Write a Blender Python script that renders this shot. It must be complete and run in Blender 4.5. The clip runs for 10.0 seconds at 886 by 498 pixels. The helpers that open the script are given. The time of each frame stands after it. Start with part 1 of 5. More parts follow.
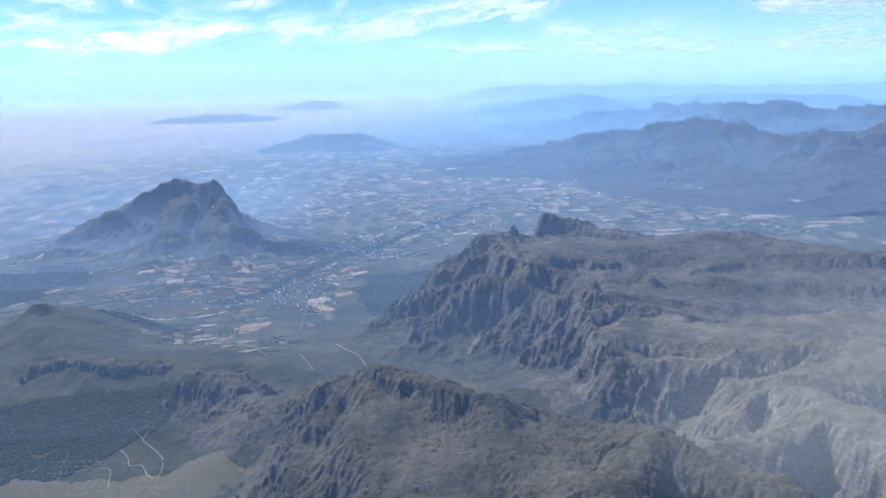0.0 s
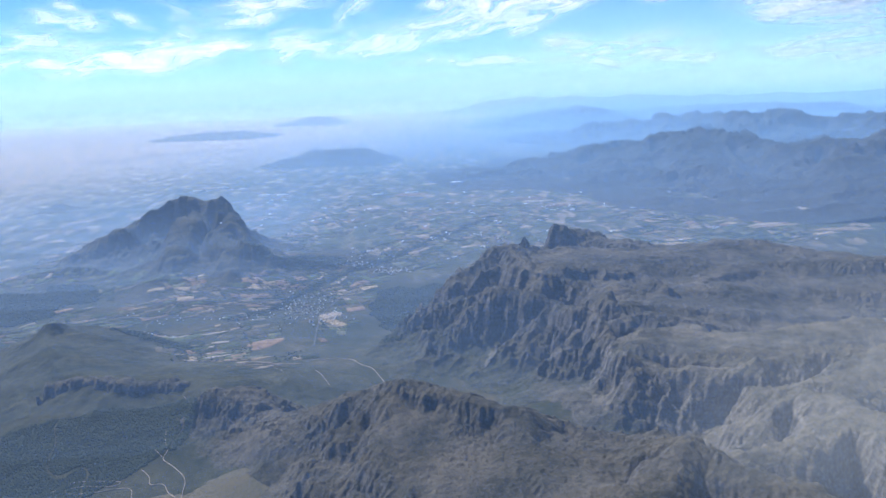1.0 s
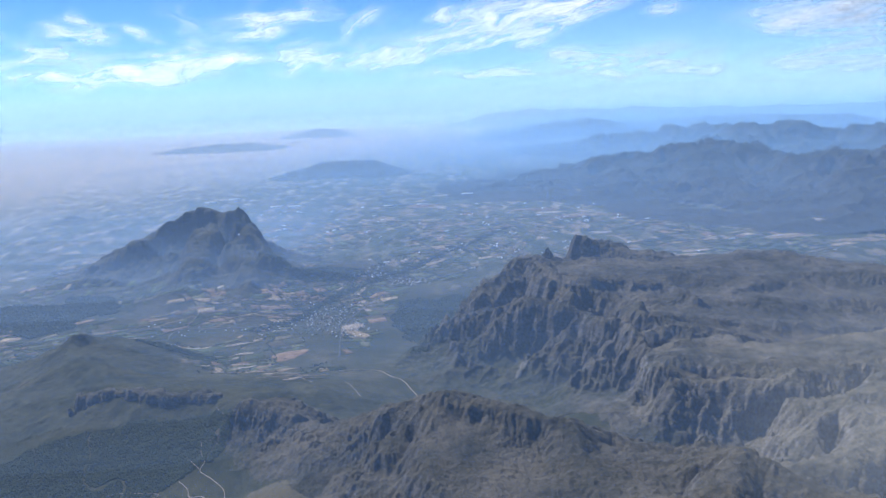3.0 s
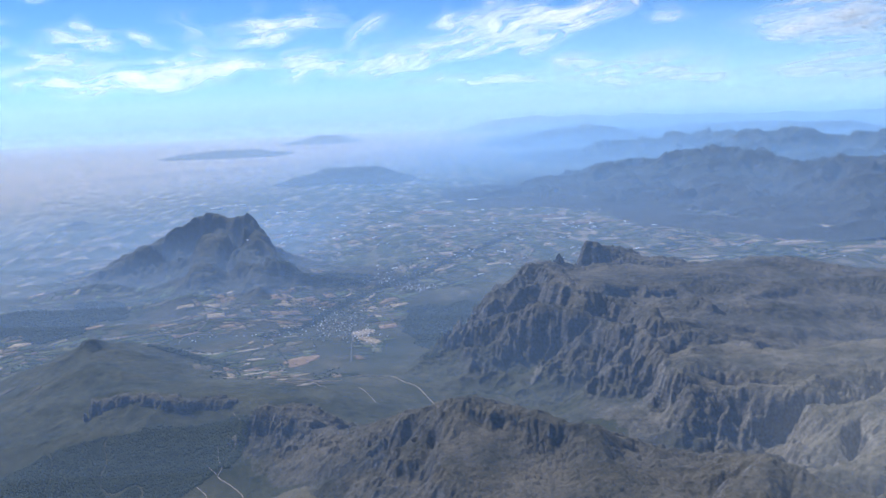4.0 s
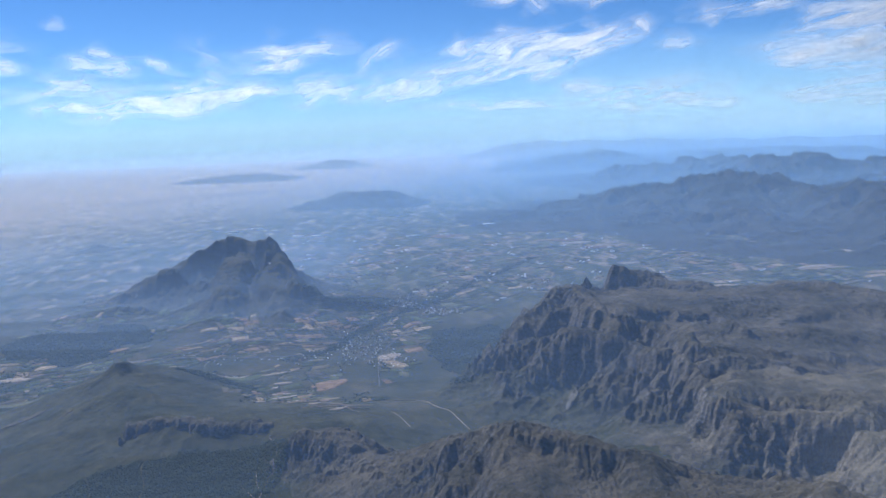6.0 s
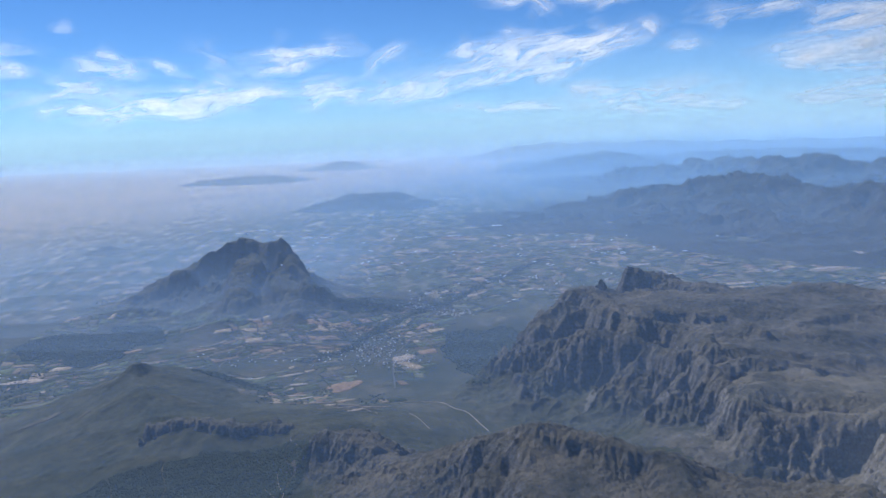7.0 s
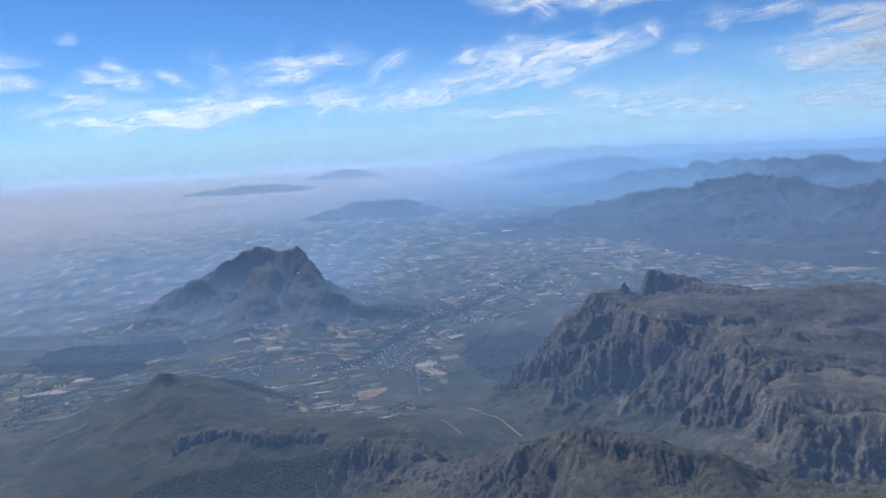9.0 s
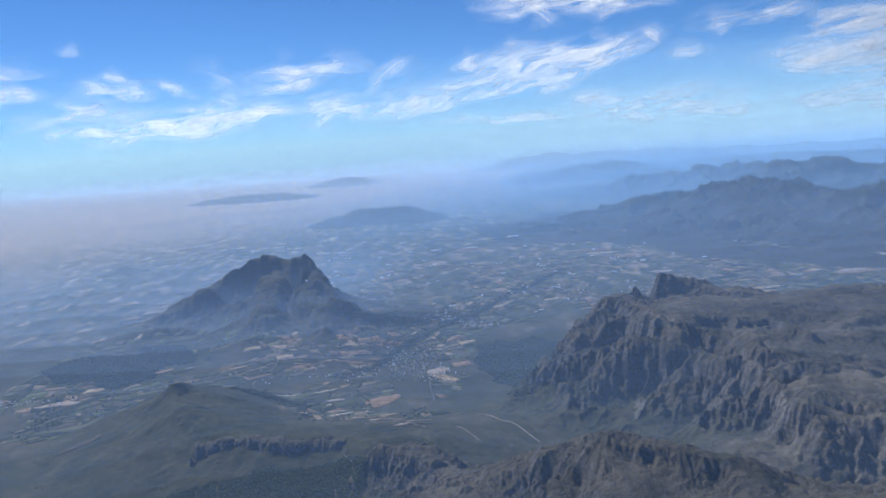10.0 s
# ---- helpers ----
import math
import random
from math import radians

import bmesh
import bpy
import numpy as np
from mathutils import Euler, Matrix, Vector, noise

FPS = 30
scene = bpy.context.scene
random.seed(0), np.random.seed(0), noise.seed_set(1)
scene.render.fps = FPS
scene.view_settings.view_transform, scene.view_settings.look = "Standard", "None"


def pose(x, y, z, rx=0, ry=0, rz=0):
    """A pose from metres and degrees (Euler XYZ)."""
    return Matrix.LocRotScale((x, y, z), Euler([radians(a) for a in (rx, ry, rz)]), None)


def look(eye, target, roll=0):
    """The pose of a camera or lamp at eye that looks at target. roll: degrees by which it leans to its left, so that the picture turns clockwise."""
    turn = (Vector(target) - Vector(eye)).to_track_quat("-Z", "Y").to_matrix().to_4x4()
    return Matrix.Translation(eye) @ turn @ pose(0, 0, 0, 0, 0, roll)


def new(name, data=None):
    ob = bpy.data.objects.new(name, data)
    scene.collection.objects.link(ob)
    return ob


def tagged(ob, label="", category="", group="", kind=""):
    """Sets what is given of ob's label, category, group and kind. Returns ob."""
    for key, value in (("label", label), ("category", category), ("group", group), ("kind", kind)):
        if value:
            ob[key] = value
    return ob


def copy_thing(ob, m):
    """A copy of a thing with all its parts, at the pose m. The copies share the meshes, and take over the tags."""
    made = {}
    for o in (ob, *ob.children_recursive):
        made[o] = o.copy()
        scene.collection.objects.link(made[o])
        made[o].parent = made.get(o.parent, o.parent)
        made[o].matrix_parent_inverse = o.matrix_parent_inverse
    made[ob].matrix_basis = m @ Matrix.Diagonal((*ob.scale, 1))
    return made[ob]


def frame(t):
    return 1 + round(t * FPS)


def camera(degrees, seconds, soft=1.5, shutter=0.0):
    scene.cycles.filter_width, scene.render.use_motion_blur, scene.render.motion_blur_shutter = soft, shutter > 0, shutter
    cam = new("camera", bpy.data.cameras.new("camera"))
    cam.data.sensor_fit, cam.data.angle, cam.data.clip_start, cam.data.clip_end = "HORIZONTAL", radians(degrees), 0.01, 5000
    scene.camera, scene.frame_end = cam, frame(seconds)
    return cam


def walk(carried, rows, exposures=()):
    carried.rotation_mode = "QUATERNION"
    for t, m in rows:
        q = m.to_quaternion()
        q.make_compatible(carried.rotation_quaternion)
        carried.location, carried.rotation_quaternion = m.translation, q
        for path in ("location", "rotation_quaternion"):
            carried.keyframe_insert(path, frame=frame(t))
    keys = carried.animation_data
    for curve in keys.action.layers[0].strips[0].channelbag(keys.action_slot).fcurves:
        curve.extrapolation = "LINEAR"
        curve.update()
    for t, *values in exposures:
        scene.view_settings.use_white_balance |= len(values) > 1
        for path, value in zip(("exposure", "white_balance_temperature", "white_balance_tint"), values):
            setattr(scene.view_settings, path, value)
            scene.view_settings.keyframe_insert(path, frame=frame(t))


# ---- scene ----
cam = camera(66.9, 10.0)
PATH = [
    (0, (0.746, 0.128, 250.650), (0.710, 2.052, 250.108), -1.7),
    (0.5, (-4.986, 0.288, 250.622), (-5.020, 2.217, 250.092), -2.3),
    (1, (-10.669, 0.482, 250.593), (-10.705, 2.417, 250.089), -2.6),
    (1.5, (-16.334, 0.700, 250.557), (-16.372, 2.640, 250.072), -2.7),
    (2, (-21.971, 0.925, 250.513), (-22.011, 2.867, 250.039), -2.7),
    (2.5, (-27.591, 1.110, 250.446), (-27.631, 3.054, 249.975), -2.7),
    (4, (-44.337, 1.511, 250.170), (-44.379, 3.459, 249.719), -2.6),
    (4.5, (-49.843, 1.620, 250.126), (-49.887, 3.575, 249.709), -2.6),
    (5, (-55.315, 1.711, 250.080), (-55.364, 3.670, 249.680), -2.6),
    (5.5, (-60.795, 1.809, 250.040), (-60.849, 3.770, 249.653), -2.6),
    (7, (-77.466, 2.152, 249.875), (-77.536, 4.116, 249.502), -2.6),
    (7.5, (-83.036, 2.297, 249.834), (-83.114, 4.261, 249.465), -2.7),
    (8, (-88.583, 2.455, 249.793), (-88.663, 4.420, 249.429), -2.5),
    (8.5, (-94.130, 2.606, 249.751), (-94.207, 4.572, 249.391), -2.9),
    (9, (-99.636, 2.745, 249.716), (-99.708, 4.712, 249.363), -3.4),
    (9.5, (-105.062, 2.844, 249.691), (-105.133, 4.812, 249.345), -3.8),
    (10, (-110.431, 2.884, 249.681), (-110.503, 4.855, 249.347), -4.1),
]
EXPOSURES = [(0.0, 0.26, 6200, 10), (2.0, 0.06, 6200, 10), (4.5, -0.03, 6200, 10), (5.5, -0.16, 6200, 10), (10.0, -0.3, 6200, 10)]
walk(cam, [(t, look(eye, target, roll)) for t, eye, target, roll in PATH], EXPOSURES)

# ---- world, sun, haze settings ----
scene.cycles.transparent_max_bounces = 96
SUN_EL, SUN_AZ = 50.0, -42.0          # degrees; azimuth from +y towards +x
world = bpy.data.worlds.new("sky")
scene.world = world
world.use_nodes = True
wn = world.node_tree.nodes
sky = wn.new("ShaderNodeTexSky")
sky.sky_type, sky.sun_disc = "NISHITA", False
sky.sun_elevation, sky.sun_rotation = radians(SUN_EL), radians(SUN_AZ)
sky.altitude, sky.air_density, sky.dust_density, sky.ozone_density = 2800.0, 1.0, 0.3, 3.0
wn["Background"].inputs[1].default_value = 0.099
deep = wn.new("ShaderNodeMix")
deep.data_type, deep.blend_type, deep.inputs[0].default_value = "RGBA", "MULTIPLY", 1.0
deep.inputs[7].default_value = (0.53, 0.87, 1.24, 1)
world.node_tree.links.new(sky.outputs[0], deep.inputs[6])
world.node_tree.links.new(deep.outputs[2], wn["Background"].inputs[0])
sun_data = bpy.data.lights.new("sun", "SUN")
sun_data.energy, sun_data.angle, sun_data.color = 4.6, radians(0.5), (1.0, 0.95, 0.88)
sun = new("sun", sun_data)
sd = Vector((math.sin(radians(SUN_AZ)) * math.cos(radians(SUN_EL)), math.cos(radians(SUN_AZ)) * math.cos(radians(SUN_EL)), math.sin(radians(SUN_EL))))
sun.matrix_world = Matrix.Translation((0, 0, 1500)) @ sd.to_track_quat("Z", "Y").to_matrix().to_4x4()


# ---- noise ----
def lattice(ix, iy, seed):
    h = (ix.astype(np.int64) * 374761393 + iy.astype(np.int64) * 668265263 + seed * 1442695041) & 0xFFFFFFFF
    h = ((h ^ (h >> 13)) * 1274126177) & 0xFFFFFFFF
    return ((h ^ (h >> 16)) & 0xFFFF) / 65535.0


def vnoise(x, y, seed=0):
    """Smooth noise, 0 to 1, one cell a unit."""
    ix, iy = np.floor(x), np.floor(y)
    fx, fy = x - ix, y - iy
    fx, fy = fx * fx * fx * (fx * (fx * 6 - 15) + 10), fy * fy * fy * (fy * (fy * 6 - 15) + 10)
    a, b = lattice(ix, iy, seed), lattice(ix + 1, iy, seed)
    c, d = lattice(ix, iy + 1, seed), lattice(ix + 1, iy + 1, seed)
    return a + (b - a) * fx + (c - a) * fy + (a - b - c + d) * fx * fy


def fbm(x, y, size, octaves=4, seed=0):
    """Fractal noise, about -1 to 1, largest cells size metres across."""
    out, amp, total = 0.0, 1.0, 0.0
    for k in range(octaves):
        c, s = math.cos(k * 1.1 + seed), math.sin(k * 1.1 + seed)
        f = 2.03 ** k / size
        out = out + amp * (2 * vnoise((x * c - y * s) * f + 17.3 * k, (x * s + y * c) * f + 5.1, seed + k) - 1)
        total += amp
        amp *= 0.5
    return out / total * 1.6


def ridged(x, y, size, octaves=4, seed=0):
    """Ridged noise, 0 in the gullies to 1 on the crests."""
    out, amp, total = 0.0, 1.0, 0.0
    for k in range(octaves):
        c, s = math.cos(k * 0.9 + seed), math.sin(k * 0.9 + seed)
        f = 2.1 ** k / size
        n = 1 - np.abs(2 * vnoise((x * c - y * s) * f + 3.7 * k, (x * s + y * c) * f + 9.2, seed + 31 + k) - 1)
        out = out + amp * n * n
        total += amp
        amp *= 0.52
    return out / total


def blocks(x, y, size, seed=0):
    """Jointed rock: each cell a block with a height and a tilt of its own, about -1 to 1."""
    u, v = x / size, y / size
    iu, iv = np.floor(u), np.floor(v)
    near, out = np.full(np.shape(x), 9.0), np.zeros(np.shape(x))
    for a in (-1, 0, 1):
        for b in (-1, 0, 1):
            cu, cv = iu + a, iv + b
            du, dv = u - cu - lattice(cu, cv, seed), v - cv - lattice(cu, cv, seed + 1)
            d = du * du + dv * dv
            h = 2 * lattice(cu, cv, seed + 2) - 1 + 1.1 * du * (lattice(cu, cv, seed + 3) - 0.5) + 1.1 * dv * (lattice(cu, cv, seed + 4) - 0.5)
            out, near = np.where(d < near, h, out), np.minimum(d, near)
    return out


def smooth(a, b, v):
    u = np.clip((v - a) / (b - a), 0, 1)
    return u * u * (3 - 2 * u)


def bump_at(x, y, cx, cy, rx, ry):
    return np.exp(-((x - cx) / rx) ** 2 - ((y - cy) / ry) ** 2)


# ---- the lie of the land ----
def ground(x, y):
    """The height of the valley floor and the plain, without the mountains."""
    x, y = np.asarray(x, float), np.asarray(y, float)
    z = 19 * smooth(640, 470, y) + 4 * smooth(470, 380, y)
    z = z + 20 * bump_at(x, y, -354, 584, 58, 46) + 14 * bump_at(x, y, 70, 412, 55, 35) + 8 * bump_at(x, y, -10, 560, 110, 60)
    z = z + 20 * bump_at(x, y, -105, 335, 70, 70)
    z = z + 5 * bump_at(x, y, -400, 800, 160, 90) - 8 * bump_at(x, y, -480, 470, 120, 90)
    near = smooth(1500, 700, y)
    z = z + (0.9 * fbm(x, y, 90, 3, 5)) * (0.35 + 0.65 * near)
    z = z + (5 + 6 * fbm(x, y, 210, 3, 6)) * smooth(-430, -650, x) * smooth(520, 700, y) * smooth(2600, 1300, y)
    z = z + 1.6 * smooth(1300, 2500, y) * fbm(x, y, 420, 3, 7)
    z = z + 10 * smooth(200, -400, y)
    return z


def furrows(x, y, dx, dy, wave, seed):
    """Gullies that run down the slope (dx, dy across it): -1 in their beds to 1 on the ribs between."""
    cell = wave * 1.5
    u, v = x / cell, y / cell
    iu, iv = np.floor(u), np.floor(v)
    c, s = np.zeros(np.shape(x)), np.zeros(np.shape(x))
    for a in (-1, 0, 1):
        for b in (-1, 0, 1):
            px, py = iu + a + lattice(iu + a, iv + b, seed), iv + b + lattice(iu + a, iv + b, seed + 1)
            ex, ey = u - px, v - py
            w = np.maximum(np.exp(-2.2 * (ex * ex + ey * ey)) - 0.02, 0)
            ph = (ex * dx + ey * dy) * cell * 2 * math.pi / wave + 6.28 * lattice(iu + a, iv + b, seed + 2)
            c, s = c + w * np.cos(ph), s + w * np.sin(ph)
    strength = np.minimum(1, 1.6 * np.hypot(c, s) / 0.6)
    return (1 - 2 * np.abs(np.arctan2(s, c)) / math.pi) * strength


def blur(z, r):
    """A box mean over 2 r + 1 cells, twice."""
    for _ in range(2):
        for axis in (0, 1):
            pad = [(0, 0), (0, 0)]
            pad[axis] = (r + 1, r)
            q = np.cumsum(np.pad(z, pad, mode="edge"), axis)
            z = (q[2 * r + 1:] - q[:-2 * r - 1] if axis == 0 else q[:, 2 * r + 1:] - q[:, :-2 * r - 1]) / (2 * r + 1)
    return z


class Massif:
    """A mountain round crest lines. crests: lists of (x, y, height, half width of the top)."""

    def __init__(self, crests, cliff=0.4, cliff_width=12, foot=90, warp=10, size=60, knobs=4, flute=5, top=0.1, seed=1, power=1.5, join=4, shoulder=(-1.2, 0.1), box=None, step=1.0, waves=(), bite=(0.5, 9), roll=0.0):
        self.bite, self.roll = bite, roll
        self.shoulder, self.box, self.step, self.waves, self.grid = shoulder, box, step, waves, None
        self.crests, self.cliff, self.cliff_width, self.foot = crests, cliff, cliff_width, foot
        self.warp, self.size, self.knobs, self.flute, self.top, self.seed, self.power, self.join = warp, size, knobs, flute, top, seed, power, join

    def height(self, x, y):
        """Height over the sea and over the ground there; worn by water where the massif has waves."""
        if not self.waves:
            return self.shape(x, y)
        if self.grid is None:
            self.wear()
        gx, gy, z, b = self.grid
        u, v = np.clip((x - gx[0]) / self.step, 0, len(gx) - 1.001), np.clip((y - gy[0]) / self.step, 0, len(gy) - 1.001)
        i, j = u.astype(int), v.astype(int)
        fu, fv = u - i, v - j
        zs, bs = [(1 - fv) * ((1 - fu) * q[j, i] + fu * q[j, i + 1]) + fv * ((1 - fu) * q[j + 1, i] + fu * q[j + 1, i + 1]) for q in (z, b)]
        inside = (x >= gx[0]) & (x <= gx[-1]) & (y >= gy[0]) & (y <= gy[-1])
        return np.where(inside, zs, ground(x, y) - 3), np.where(inside, bs, -3.0)

    def wear(self):
        """Cut gullies down the slopes, wide ones first and finer ones into their sides."""
        x0, y0, x1, y1 = self.box
        gx, gy = np.arange(x0, x1, self.step), np.arange(y0, y1, self.step)
        x, y = np.meshgrid(gx, gy)
        z, b = self.shape(x, y)
        for k, (wave, deep) in enumerate(self.waves):
            fy, fx = np.gradient(blur(z, max(1, int(0.3 * wave / self.step))), self.step)
            m = np.hypot(fx, fy) + 1e-6
            strength = smooth(0.12, 0.9, m) * smooth(*self.bite, b)
            strength = strength * (0.25 + 0.9 * smooth(-0.4, 0.4, fbm(x, y, 3.0 * wave, 2, self.seed + 60 + k)))
            cut = deep * wave * strength * (furrows(x, y, -fy / m, fx / m, wave, self.seed + 40 + 5 * k) - 0.15)
            z, b = z + cut, b + cut
        self.grid = gx, gy, z, b

    def shape(self, x, y):
        s, w = self.seed, self.warp
        wx = x + w * fbm(x, y, self.size, 3, s) + 0.3 * w * fbm(x, y, self.size / 4, 3, s + 2)
        wy = y + w * fbm(x, y, self.size, 3, s + 4) + 0.3 * w * fbm(x, y, self.size / 4, 3, s + 6)
        flute = self.flute * (0.26 * ridged(x, y, self.size * 0.85, 3, s + 10) + 0.38 * ridged(x, y, self.size * 0.42, 4, s + 8) + 0.36 * ridged(x, y, self.size * 0.2, 3, s + 9) - 0.42) * 2
        g = ground(x, y)
        out, total, level = np.full(np.shape(x), 1e9), 0.0, 0.0
        for line in self.crests:
            for (ax, ay, ah, aw), (bx, by, bh, bw) in zip(line, line[1:]):
                lx, ly = bx - ax, by - ay
                t = np.clip(((wx - ax) * lx + (wy - ay) * ly) / (lx * lx + ly * ly + 1e-9), 0, 1)
                dist = np.hypot(wx - ax - t * lx, wy - ay - t * ly)
                h, wide = ah + t * (bh - ah), aw + t * (bw - aw)
                weight = 1 / (dist / (0.35 * wide + 0.03 * self.size) + 0.5) ** self.join
                total, level = total + weight, level + weight * h
                out = np.minimum(out, dist - wide)
        dd = out - flute * smooth(-0.6, 0.7, out / (self.cliff_width + 1))
        p = 1 - self.top * smooth(*self.shoulder, dd / self.cliff_width) - self.cliff * smooth(-0.1, 1, dd / self.cliff_width)
        u = np.clip((dd - self.cliff_width * 0.4) / self.foot, 0, 1)
        p = p - (1 - self.top - self.cliff) * (1 - (1 - u) ** self.power)
        best = np.where(u >= 1, -3.0, (level / total - g) * p - 1.0 * u)
        live = smooth(0.1, 0.42, p)
        crag = live * smooth(-1.5, 0.2, dd / self.cliff_width)
        best = best + live * (0.4 + 0.6 * crag) * self.knobs * (ridged(x, y, self.size * 0.5, 5, s + 12) - 0.5) * 1.6
        best = best + live * self.knobs * 0.15 * fbm(x, y, self.size * 0.16, 3, s + 14)
        best = best + live * self.roll * (fbm(x, y, self.size * 1.3, 3, s + 34) + 0.8 * ridged(x, y, self.size * 1.5, 3, s + 36) - 0.5)
        rough = (0.5 + 0.5 * crag) * live * (0.45 + 0.55 * smooth(-0.3, 0.4, fbm(x, y, self.size * 0.8, 2, s + 18)))
        jx, jy = x + 0.05 * self.size * fbm(x, y, self.size * 0.1, 2, s + 19), y + 0.05 * self.size * fbm(x, y, self.size * 0.1, 2, s + 20)
        best = best + rough * self.knobs * (0.4 * blocks(jx + 0.4 * jy, jy, self.size * 0.2, s + 21) + 0.3 * blocks(jx, jy, self.size * 0.09, s + 25) + 0.17 * blocks(jx, jy + 0.3 * jx, self.size * 0.045, s + 29))
        return g + best, best


